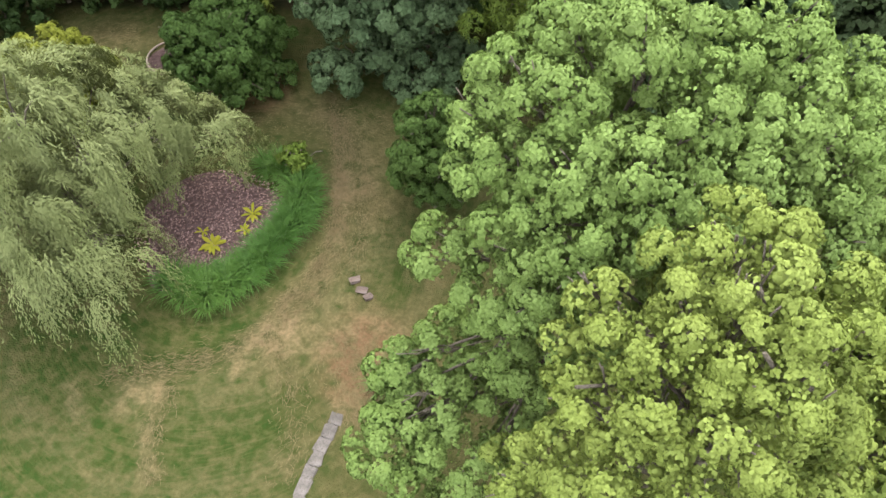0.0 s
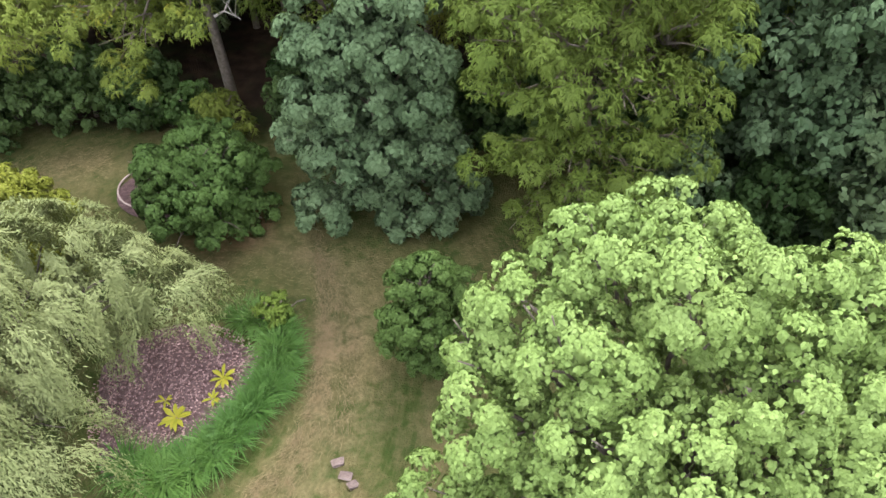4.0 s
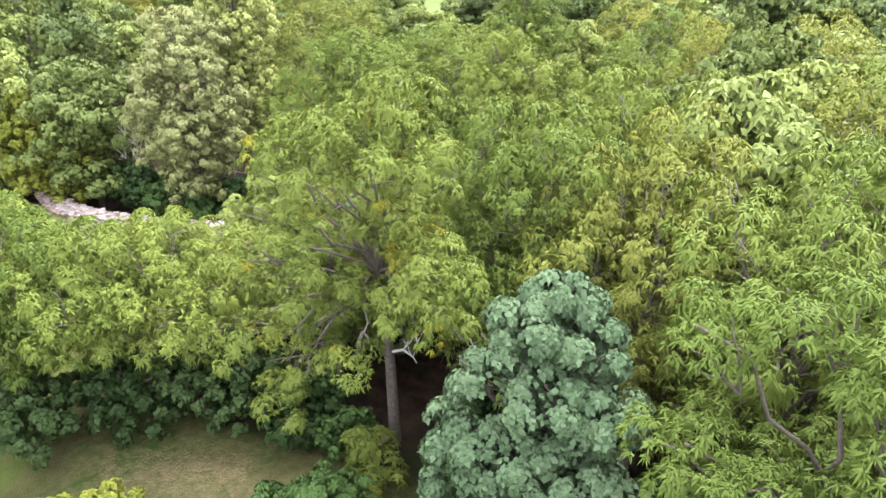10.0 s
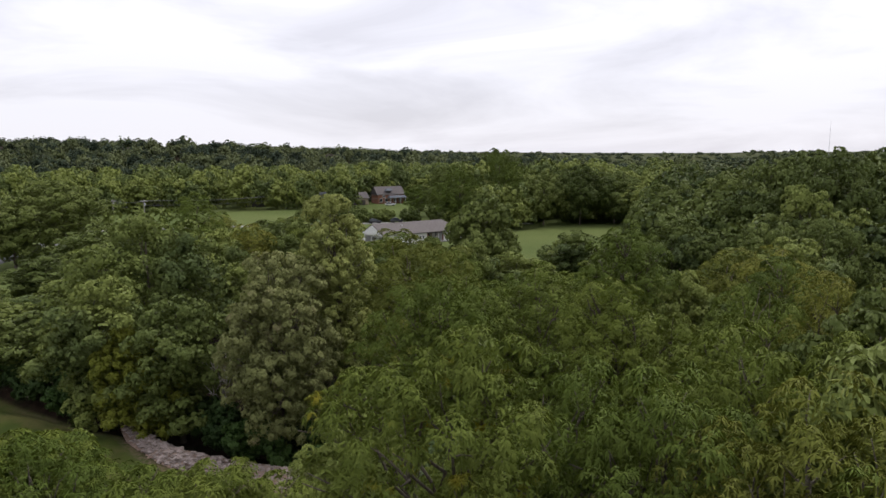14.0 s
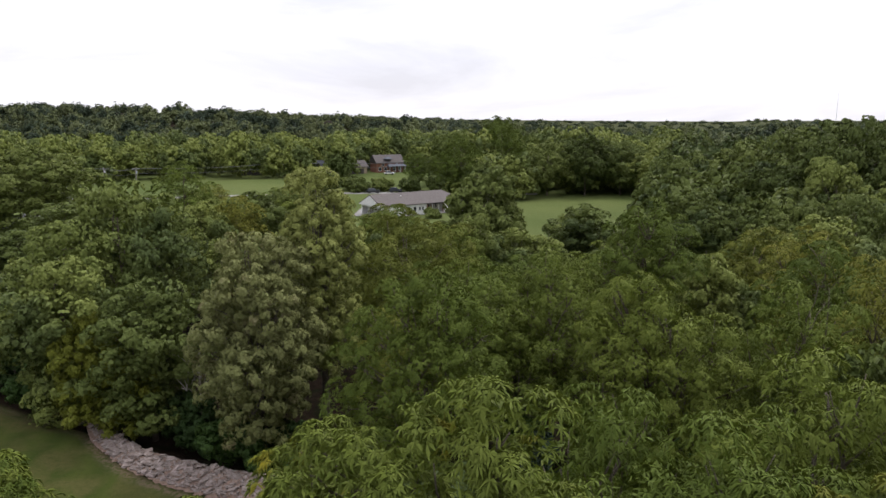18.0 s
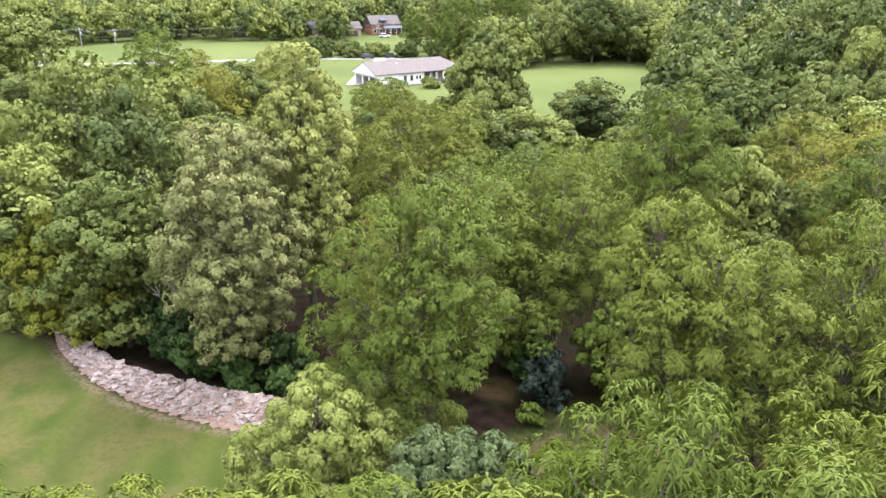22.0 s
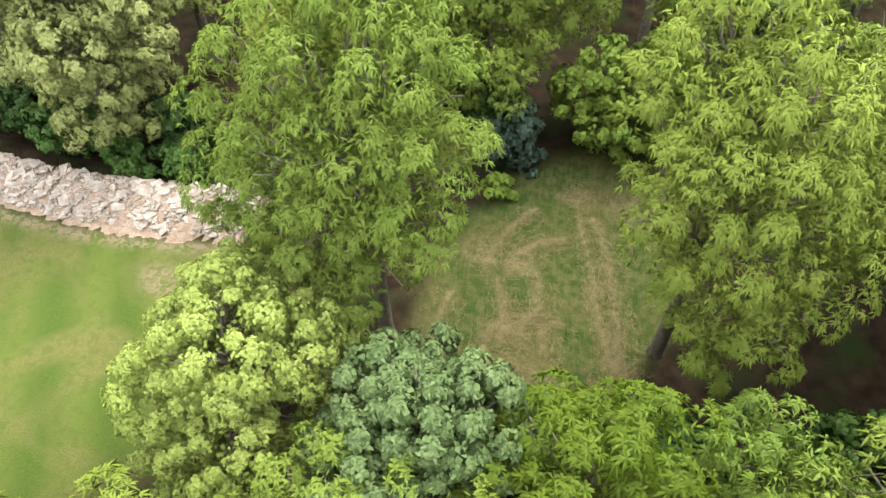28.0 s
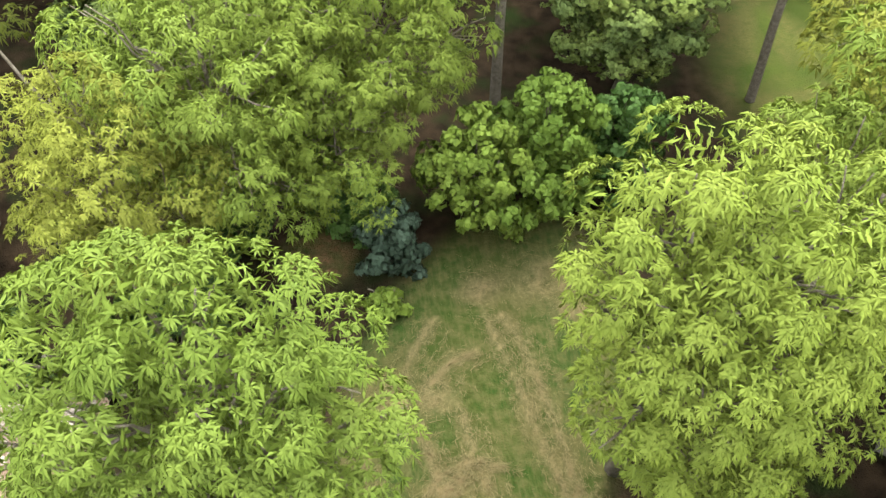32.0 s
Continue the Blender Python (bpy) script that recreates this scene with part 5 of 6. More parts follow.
centre = spots_in(rf, 45, 12.5, 23.5, 243, 330, 0.9, 1.35, 8.0) + spots_in(rf, 18, 23.5, 29.0, 215, 300, 0.9, 1.3, 8.0)
far_woods("meadow_edge_woods", "tall mixed trees behind the green meadow", centre, T_MID, M["mixed"], 532)
left = spots_in(rf, 105, 37.0, 66, 300, 380, 0.9, 1.15, 8.0) + spots_in(rf, 45, 27, 37.5, 345, 420, 0.95, 1.2, 8.0)
far_woods("field_edge_woods", "dark wood edge behind the far field", left, T_EDGE, M["mixed"], 533)
# hillside and ridge both take the leaf colour toned for haze
hills = spots_in(rf, 330, 8, 68, 380, 640, 0.9, 1.15, 11) + spots_in(rf, 60, -12, 12, 330, 640, 0.9, 1.2, 11)
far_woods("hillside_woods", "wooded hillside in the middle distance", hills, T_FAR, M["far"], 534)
ridge = spots_in(rf, 400, -14, 70, 640, 1300, 0.7, 0.95, 15) + spots_in(rf, 420, -14, 70, 1300, 2600, 0.7, 1.0, 24)
far_woods("horizon_woods", "wooded ridge on the horizon, haze-toned leaf colour", ridge, T_HOR, M["far"], 535)

# single trees and hedges standing in the fields
for x, y, h, r, key in ((-164.0, 118.0, 17.2, 7.0, "d"), (-149.0, 101.0, 13.0, 6.0, "d"), (-106.0, 215.0, 19.6, 7.6, "a"),
                        (-103.0, 238.0, 24.0, 8.0, "a"), (-170.0, 300.0, 9.0, 4.5, "c"), (-126.0, 160.0, 7.0, 4.5, "b"), (-120.0, 150.0, 8.0, 5.0, "a"),
                        (-112.0, 142.0, 8.0, 5.0, "c"), (-104.0, 132.0, 9.0, 5.0, "c"), (-138.0, 146.0, 8.0, 5.0, "b"), (-118.0, 126.0, 8.5, 5.0, "c"), (-100.0, 112.0, 10.0, 5.0, "c"), (-84.0, 112.0, 11.0, 5.0, "a"), (-72.0, 106.0, 11.0, 5.0, "c"),
                        (-128.0, 116.0, 9.0, 5.4, "f"), (-112.0, 106.0, 10.0, 5.4, "c"), (-70.0, 120.0, 9.0, 4.6, "e"), (-60.0, 108.0, 12.0, 5.0, "a"), (-52.0, 98.0, 11.0, 4.8, "c"), (-42.0, 92.0, 12.5, 4.8, "a"), (-38.0, 102.0, 11.0, 4.8, "f")):
    src = min((s for s in grown if s[0] == key), key=lambda s: (s[1], s[2] != (r > 6.4), s[3]))
    ob = copy_thing(grown[src], pose(x, y, ground_z(x, y), 0, 0, rng_w.uniform(0, 360)))
    r0 = 8.0 if src[2] else 4.8
    ob.scale = (r / r0, r / r0, h / 16.0)
for k, (x, y, h, r) in enumerate(((-151.0, 219.0, 4.2, 4.2), (-144.0, 215.0, 4.6, 4.6), (-139.0, 221.0, 4.4, 4.4), (-130.0, 224.0, 4.2, 4.2), (-122.0, 229.0, 4.6, 4.0), (-113.0, 231.0, 5.0, 4.6), (-91.0, 172.0, 2.4, 1.8), (-152.0, 208.0, 6.5, 4.6), (-158.0, 203.0, 5.5, 4.2))):
    tree("bush", "low dark green bush in the field" if h < 5 else "large dark green bush beside the lane", (x, y), h, r, 0.1, "wood_dark", 570 + k, "dome", 7, h * 0.42, 0.9, 9, 8, 0.5, "broad", category="bush", fork=0.5, twigs=False, group="field hedge")
tree("field_tree", "broad dark olive-green tree beside the white house", (-47.8, 111.4), 16.6, 7.6, 0.8, "wood_dark", 580, "dome", 18, 2.6, 1.0, 16, 9, 0.34, "broad", fork=3.0)


# ---- building helpers ----
def box(bm, lo, hi):
    c = [(a + b) / 2 for a, b in zip(lo, hi)]
    m = Matrix.Translation(c) @ Matrix.Diagonal((*[b - a for a, b in zip(lo, hi)], 1))
    return bmesh.ops.create_cube(bm, size=1.0, matrix=m)["verts"]


def box_part(name, lo, hi, mat, parent, label="", bevel=0.0):
    bm = bmesh.new()
    box(bm, lo, hi)
    if bevel:
        bmesh.ops.bevel(bm, geom=bm.edges[:], offset=bevel, segments=1, affect="EDGES")
    return part(name, bm, M[mat], parent, label)


def hip_roof(name, x0, x1, y0, y1, z, rise, over, hip0, hip1, mat, parent, thick=0.18, label=""):
    """A roof with its ridge along x; hip0 and hip1: how far the ridge stops short of each end."""
    x0, x1, y0, y1 = x0 - over, x1 + over, y0 - over, y1 + over
    ym = (y0 + y1) / 2
    v = [(x0, y0, z), (x1, y0, z), (x1, y1, z), (x0, y1, z), (x0 + hip0, ym, z + rise), (x1 - hip1, ym, z + rise)]
    v += [(x, y, q - thick) for x, y, q in v]
    f = [(0, 1, 5, 4), (2, 3, 4, 5), (1, 2, 5), (3, 0, 4)]
    f += [tuple(i + 6 for i in reversed(q)) for q in f] + [(0, 6, 7, 1), (1, 7, 8, 2), (2, 8, 9, 3), (3, 9, 6, 0)]
    me = bpy.data.meshes.new(name)
    me.from_pydata(v, [], f)
    me.materials.append(M[mat])
    return part_mesh(name, me, parent, label)


def gable_wall(name, x, y0, y1, z, rise, mat, parent, thick=0.2, span=None):
    v = [(x, y0, z), (x, y1, z), (x, (y0 + y1) / 2, z + rise)]
    v += [(x + thick, b, c) for _, b, c in v]
    me = bpy.data.meshes.new(name)
    me.from_pydata(v, [], [(0, 1, 2), (5, 4, 3), (0, 3, 4, 1), (1, 4, 5, 2), (2, 5, 3, 0)])
    me.materials.append(M[mat])
    return part_mesh(name, me, parent)


def window(x, z, w, h, y, parent, face=-1, depth=0.12):
    """A framed window in a wall whose face lies at y."""
    fr = box_part("window", (x - w / 2 - 0.08, min(y, y + face * depth), z - 0.08), (x + w / 2 + 0.08, max(y, y + face * depth), z + h + 0.08), "white", parent)
    box_part("pane", (x - w / 2, min(y + face * 0.06, y + face * (depth + 0.02)), z), (x + w / 2, max(y + face * 0.06, y + face * (depth + 0.02)), z + h), "glass", fr)
    box_part("sill", (x - w / 2 - 0.12, min(y, y + face * (depth + 0.08)), z - 0.14), (x + w / 2 + 0.12, max(y, y + face * (depth + 0.08)), z - 0.08), "white", fr)


# the white ranch house across the meadow: its long side runs along local x, the camera side is local -y
house = new("ranch_house")
house.matrix_world = pose(-101.4, 165.4, 0, 0, 0, 66) @ Matrix.Diagonal((0.84, 0.95, 1, 1))
tagged(house, "white single-storey ranch house with grey-brown shingle roof and carport", "house")
box_part("foundation", (-0.1, -0.1, -0.4), (30.1, 10.1, 0.15), "concrete", house)
box_part("wall", (7.2, 0, 0.15), (16.0, 10.0, 2.75), "white", house)
box_part("wall", (16.0, 2.6, 0.15), (22.6, 10.0, 2.75), "tan", house, "recessed tan porch wall")
box_part("wall", (22.6, 0, 0.15), (30.0, 10.0, 2.75), "white", house)
for y0, y1 in ((0.0, 0.35), (3.1, 3.5), (6.3, 6.7), (9.65, 10.0)):
    box_part("carport_post", (0.0, y0, 0.15), (0.35, y1, 2.3), "white", house)
box_part("carport_beam", (0.0, 0.0, 2.3), (0.35, 10.0, 2.75), "white", house)
box_part("carport_side_wall", (0.35, 0.0, 0.15), (7.2, 0.2, 2.75), "white", house)
box_part("carport_side_wall", (0.35, 9.8, 0.15), (7.2, 10.0, 2.75), "white", house)
# dark lining: the carport's inner shade put into the wall's colour
box_part("carport_back_wall", (7.0, 0.2, 0.15), (7.195, 9.8, 2.7), "shade_and_dark_paint", house)
gable_wall("gable", -0.62, -0.45, 10.45, 2.78, 2.4, "white", house)
hip_roof("roof", 0, 30, 0, 10, 2.95, 2.5, 0.55, 0.0, 5.0, "roof", house)
box_part("porch_floor", (16.0, -1.4, 0.15), (22.6, 2.6, 0.28), "concrete", house)
for x in (16.25, 18.3, 20.4, 22.2):
    box_part("porch_column", (x, 0.1, 0.28), (x + 0.28, 0.38, 2.6), "brick" if x in (16.25, 22.2) else "white", house)
box_part("porch_beam", (16.0, 0.05, 2.45), (22.6, 0.4, 2.75), "shade_and_dark_paint", house)
for x, z, w, h in ((11.6, 1.0, 0.9, 1.2), (13.4, 1.25, 0.6, 0.8), (14.5, 1.25, 0.6, 0.8), (24.6, 1.0, 1.4, 1.2), (27.8, 1.0, 1.2, 1.2)):
    window(x, z, w, h, 0.0, house)
window(18.2, 0.9, 1.6, 1.4, 2.6, house)
dr = box_part("door", (9.0, -0.08, 0.15), (9.95, 0.0, 2.25), "shade_and_dark_paint", house, "dark side door")
box_part("handle", (9.1, -0.13, 1.1), (9.2, -0.08, 1.2), "steel", dr)
dr = box_part("door", (20.9, 2.5, 0.28), (21.9, 2.6, 2.35), "white", house, "white front door")
box_part("pane", (21.15, 2.46, 1.2), (21.65, 2.5, 2.1), "glass", dr)
box_part("vent_pipe", (9.0, 3.2, 4.2), (9.2, 3.4, 5.0), "white", house)


def small_house(name, label, at, turn, L, D, H, rise, wallmat, roofmat, openings, garage=False, hip=0.0):
    ob = new(name)
    ob.matrix_world = pose(at[0], at[1], ground_z(*at), 0, 0, turn)
    tagged(ob, label, "house")
    box_part("wall", (0, 0, -0.4), (L, D, H), wallmat, ob)
    gable_wall("gable", 0.02, 0, D, H, rise * 0.93, wallmat, ob)
    gable_wall("gable", L - 0.22, 0, D, H, rise * 0.93, wallmat, ob)
    hip_roof("roof", 0, L, 0, D, H + 0.2, rise, 0.5, hip, hip, roofmat, ob)
    for x, z, w, h in openings:
        window(x, z, w, h, 0.0, ob)
    if garage:
        for x in (1.0, 4.6):
            # dark panels on the wall stand for the shade inside open doorways
            box_part("garage_door", (x, -0.08, 0), (x + 2.9, 0.0, 2.2), "shade_and_dark_paint", ob)
    return ob


far_house = small_house("brick_house", "red-brown two-storey brick house with slate roof", (-187.0, 287.5), 56, 13, 8, 4.2, 3.4, "brick", "roof", ((1.6, 0.9, 1.2, 1.5), (4.2, 0.9, 1.2, 1.5), (8.6, 0.9, 1.2, 1.5), (11.2, 0.9, 1.2, 1.5), (3.0, 2.9, 1.0, 0.9), (9.8, 2.9, 1.0, 0.9)))
hip_roof("porch_roof", 5.0, 13, -3.0, 0.2, 2.9, 0.9, 0.3, 0.5, 0.5, "roof_dark", far_house)
for x in (5.2, 7.7, 10.2, 12.6):
    box_part("porch_post", (x, -2.8, 0), (x + 0.2, -2.6, 2.75), "white", far_house)
hip_roof("dormer_roof", 4.0, 7.0, -0.5, 4.0, 6.0, 1.0, 0.2, 1.6, 0.2, "roof_dark", far_house)
small_house("garage", "tan garage with grey roof and dark panels for open doorways", (-193.0, 274.0), 56, 9, 8, 2.9, 2.6, "tan", "roof", (), True)
small_house("barn", "low outbuilding with slate-grey roof", (-203.0, 268.0), 56, 12, 10, 2.6, 3.0, "tan", "roof_dark", ((3.0, 0.9, 1.0, 1.0),))
small_house("field_shelter", "low grey-roofed shed at the wood edge", (-228.0, 245.0), 40, 10, 4, 2.2, 0.7, "shade_and_dark_paint", "roof", ())
small_house("white_house", "small white house far across the meadow", (-60.0, 300.0), 10, 10, 7, 2.8, 2.0, "white", "roof", ((2.5, 1, 1, 1.1), (6.5, 1, 1, 1.1)))


def car(at, turn, paint, label):
    ob = new("car")
    ob.matrix_world = pose(at[0], at[1], ground_z(*at) + 0.02, 0, 0, turn)
    tagged(ob, label, "car", "parked cars")
    bm = bmesh.new()
    v = box(bm, (-2.2, -0.88, 0.35), (2.2, 0.88, 0.95))
    bmesh.ops.bevel(bm, geom=bm.edges[:], offset=0.12, segments=2, affect="EDGES")
    body = part("body", bm, M[paint], ob)
    me = bpy.data.meshes.new("cabin")
    me.from_pydata([(-1.9, -0.8, 0.95), (1.0, -0.8, 0.95), (1.0, 0.8, 0.95), (-1.9, 0.8, 0.95), (-1.5, -0.66, 1.55), (0.35, -0.66, 1.55), (0.35, 0.66, 1.55), (-1.5, 0.66, 1.55)], [],
                   [(0, 1, 5, 4), (1, 2, 6, 5), (2, 3, 7, 6), (3, 0, 4, 7)])
    me.materials.append(M["glass"])
    part_mesh("windows", me, ob)
    box_part("roof_panel", (-1.55, -0.68, 1.53), (0.4, 0.68, 1.6), paint, ob)
    for x in (-1.35, 1.4):
        for y in (-0.84, 0.84):
            bm = bmesh.new()
            bmesh.ops.create_cone(bm, cap_ends=True, segments=14, radius1=0.34, radius2=0.34, depth=0.22, matrix=pose(x, y, 0.34, 90))
            part("wheel", bm, M["tyre"], ob)
    return ob


car((-137.5, 213.6), 50, "car", "dark parked car on the drive")
car((-132.5, 219.2), 50, "car", "dark parked car beside the hedge")
car((-176.0, 281.0), 30, "white", "white parked car before the brick house")


# ---- road, drive and power line ----
def strip(name, pts, width, mat, label, lift=0.02):
    p = np.array(pts, float)
    s = np.linspace(0, len(p) - 1, (len(p) - 1) * 10 + 1)
    q = np.stack([np.interp(s, np.arange(len(p)), p[:, k]) for k in (0, 1)], -1)
    for _ in range(4):
        q[1:-1] = (q[:-2] + 2 * q[1:-1] + q[2:]) / 4
    d = unit(np.gradient(q, axis=0))
    nrm = np.stack([-d[:, 1], d[:, 0]], -1) * width / 2
    rows = []
    for e, dz in ((-1.0, -0.1), (-0.98, 1.0), (0.98, 1.0), (1.0, -0.1)):
        xy = q + nrm * e
        rows.append(np.column_stack([xy, ground_zs(xy[:, 0], xy[:, 1]) + (lift + 0.06 if dz > 0 else -0.15)]))
    v = np.stack(rows, 1).reshape(-1, 3)
    f = [(i * 4 + j, i * 4 + j + 1, i * 4 + j + 5, i * 4 + j + 4) for i in range(len(q) - 1) for j in range(3)]
    return tagged(new(name, mesh_from(name, v, f, M[mat])), label, "road", kind="structure")


strip("road", [(-150, 84), (-167, 110), (-177, 122), (-188, 136), (-204, 150), (-240, 172), (-330, 215)], 6.0, "asphalt", "pale worn asphalt country road")
strip("side_road", [(-204, 150), (-190, 163), (-170, 185), (-150, 205), (-134, 216), (-110, 228), (-90, 238)], 4.0, "concrete", "pale concrete lane past the house", 0.025)
strip("driveway", [(-134, 216), (-124, 196), (-114, 176), (-108.5, 166)], 3.4, "concrete", "pale concrete house drive", 0.03)


def power_pole(at, turn, h=6.4):
    ob = new("power_pole")
    ob.matrix_world = pose(at[0], at[1], ground_z(*at), 0, 0, turn)
    tagged(ob, "grey wooden power pole with cross arm", "power pole", "power poles")
    v, f = tube([(0, 0, -0.5), (0, 0, h * 0.5), (0, 0, h)], [0.2, 0.17, 0.13], 9)
    part_mesh("pole", mesh_from("pole", v, f, M["pole"]), ob)
    arm = box_part("cross_arm", (-1.3, -0.08, h - 0.7), (1.3, 0.08, h - 0.52), "pole", ob)
    for x in (-1.2, -0.5, 0.5, 1.2):
        v, f = tube([(x, 0, h - 0.52), (x, 0, h - 0.3)], [0.05, 0.06], 6)
        part_mesh("insulator", mesh_from("insulator", v, f, M["white"]), arm)
    v, f = tube([(0.32, 0, h - 2.2), (0.32, 0, h - 1.2)], [0.22, 0.22], 10)
    part_mesh("transformer", mesh_from("transformer", v, f, M["steel"]), ob)
    return ob


POLES = [(-252.0, 150.0), (-238.0, 188.0), (-227.0, 193.0), (-205.0, 246.0), (-150.0, 300.0)]
for i, p in enumerate(POLES):
    power_pole(p, 60)
for i in range(len(POLES) - 1):
    for off, hz in ((-1.1, 6.1), (1.1, 6.1), (0.2, 4.4)):
        a, b = np.array([*POLES[i], hz]), np.array([*POLES[i + 1], hz])
        a[:2] += np.array([math.cos(radians(60)), math.sin(radians(60))]) * off
        b[:2] += np.array([math.cos(radians(60)), math.sin(radians(60))]) * off
        s = np.linspace(0, 1, 14)[:, None]
        c = a + (b - a) * s
        c[:, 2:] -= 0.9 * 4 * s * (1 - s)
        v, f = tube(c, [0.05] * 14, 5)
        tagged(new("power_wire", mesh_from("power_wire", v, f, M["wire"])), "thin grey overhead power wire between poles", "wire", "power wires")
v, f = tube([(0, 0, 0), (0, 0, 22), (0, 0, 45)], [0.28, 0.2, 0.08], 6)
mast = new("radio_mast", mesh_from("radio_mast", v, f, M["steel"]))
mast.location = (-14.0, 900.0, ground_z(-14, 900))
tagged(mast, "thin grey radio mast on the horizon", "mast")

# ---- the yard's planted bed ----
rb = np.random.default_rng(600)
ang = np.linspace(0, 2 * math.pi, 60, endpoint=False)
edge_r = 1 + 0.08 * np.sin(3 * ang + 1) + 0.05 * np.sin(5 * ang)
rings = [(0.0, 0.22), (0.5, 0.20), (0.85, 0.12), (1.0, -0.06)]
bv, bf = [(-11.6, 21.9, 0.24)], []
for q, z in rings[1:]:
    for a, e in zip(ang, edge_r):
        bv.append((-11.6 + 3.6 * q * e * math.cos(a) - 0.9 * q * math.sin(a) * 0.3, 21.9 + 3.6 * q * e * math.sin(a), z + rb.normal(0, 0.012)))
bf = [(0, 1 + i, 1 + (i + 1) % 60) for i in range(60)]
for k in range(2):
    for i in range(60):
        a, b = 1 + k * 60 + i, 1 + k * 60 + (i + 1) % 60
        bf += [(a, a + 60, b + 60), (a, b + 60, b)]
bed = new("mulch_bed")
tagged(bed, "raised bed of red-brown mulch with loose bark chips", "flower bed")
part_mesh("mulch_mound", mesh_from("mulch_mound", bv, bf, M["mulch"]), bed)
nch = 3200
ca, cq = rb.uniform(0, 6.28, nch), np.sqrt(rb.uniform(0, 0.92, nch))
cp = np.stack([-11.6 + 3.5 * cq * np.cos(ca), 21.9 + 3.5 * cq * np.sin(ca), 0.25 - 0.12 * cq ** 3], -1)
cd = unit(np.stack([rb.normal(0, 1, nch), rb.normal(0, 1, nch), rb.normal(0, 0.25, nch)], -1))
v, f = stamp(cp, cd, rb.uniform(0.06, 0.16, nch), *OVAL, rb)
part_mesh("bark_chips", mesh_from("mulch_chips", v, f, plain_mat("mulch_chip", (0.12, 0.07, 0.065), (0.26, 0.18, 0.17), 9, 0.95, 0.0)), bed, "loose bark chips")["kind"] = "stuff"


def blades(rng, n, spread, length, width, lean):
    """Arching grass blades from one crown."""
    a = rng.uniform(0, 6.28, n)
    out = np.stack([np.cos(a), np.sin(a), 0 * a], -1)
    root = out * rng.uniform(0, spread, (n, 1))
    L = length * rng.uniform(0.6, 1.15, n)
    ln = lean * rng.uniform(0.25, 1.2, n)
    side = np.stack([-np.sin(a), np.cos(a), 0 * a], -1) * width
    pts = []
    for s, wd in ((0, 1.0), (0.35, 1.0), (0.7, 0.7), (1.0, 0.05)):
        c = root + out * (ln * L * s ** 1.6)[:, None] + np.stack([0 * a, 0 * a, L * (s - 0.62 * np.minimum(ln, 1.0) * s ** 2.4)], -1)
        pts += [c - side * wd / 2, c + side * wd / 2]
    v = np.stack(pts, 1)
    f = np.array([(0, 1, 3), (0, 3, 2), (2, 3, 5), (2, 5, 4), (4, 5, 7), (4, 7, 6)])
    return v.reshape(-1, 3), (f[None] + (np.arange(n) * 8)[:, None, None]).reshape(-1, 3)


GRASS_MESH = []
for i in range(4):
    v, f = blades(np.random.default_rng(610 + i), 230, 0.30, 1.25, 0.042, 0.95)
    GRASS_MESH.append(mesh_from("blades", v, f, M["grass"]))
ARC = [(-9.7, 25.4), (-9.0, 25.3), (-8.3, 24.7), (-8.0, 23.9), (-8.0, 23.0), (-8.2, 22.1), (-8.6, 21.2), (-9.1, 20.4), (-9.7, 19.6), (-10.4, 18.9), (-11.2, 18.5), (-12.0, 18.5), (-12.7, 19.0)]
clumps = [(x, y, 1.0) for x, y in ARC] + [(x * 0.93 + BED[0] * 0.07 + 0.02, y * 0.85 + BED[1] * 0.15, 0.85) for x, y in ARC[3:12]] + [(x + 0.30 * (x > -8.5) + 0.1, y - 0.45 * (y < 21), 0.8) for x, y in ARC[2:11]] + [(-3.4, 14.6, 0.95), (-3.0, 15.1, 0.9)]
for i, (x, y, s) in enumerate(clumps):
    ob = new("ornamental_grass", GRASS_MESH[i % 4])
    ob.matrix_world = pose(x, y, 0.02, 0, 0, i * 77) @ Matrix.Diagonal((s, s, s * rb.uniform(0.9, 1.08), 1))
    tagged(ob, "arching clump of green ornamental grass edging the bed" if x < -5 else "arching clump of green ornamental grass under the maple", "ornamental grass", "grass clumps")
tree("perennial_plant", "light green leafy perennial among the grasses", (-8.4, 25.5), 1.3, 0.75, 0.1, "bush_green", 620, "dome", 4, 0.4, 0.25, 8, 7, 0.12, "oval", category="plant", fork=0.2, twigs=False)


def hosta(at, s, n, seed, label):
    rng = np.random.default_rng(seed)
    base = new("hosta")
    base.matrix_world = pose(at[0], at[1], 0.2)
    tagged(base, label, "hosta", "golden hostas")
    for i in range(n):
        a, tilt = i * 2.399 + rng.uniform(-0.3, 0.3), rng.uniform(0.35, 1.0)
        d = np.array([math.cos(a), math.sin(a), 0])
        q = np.array([-math.sin(a), math.cos(a), 0])
        L = s * rng.uniform(0.75, 1.1)
        v = []
        for u, wd in ((0.0, 0.03), (0.25, 0.07), (0.55, 0.12), (0.8, 0.085), (1.0, 0.01)):
            c = d * (L * u * 0.85) + np.array([0, 0, L * (tilt * u - 0.75 * tilt * u * u) + 0.02])
            v += [c - q * wd * s + [0, 0, 0.05 * wd], c + [0, 0, -0.12 * wd], c + q * wd * s + [0, 0, 0.05 * wd]]
        f = [(k * 3 + j, k * 3 + j + 1, k * 3 + j + 4, k * 3 + j + 3) for k in range(4) for j in range(2)]
        part_mesh("leaf", mesh_from("leaf", np.array(v), f, M["hosta"]), base)


hosta((-11.4, 20.9), 0.75, 13, 631, "large golden-yellow hosta in the mulch")
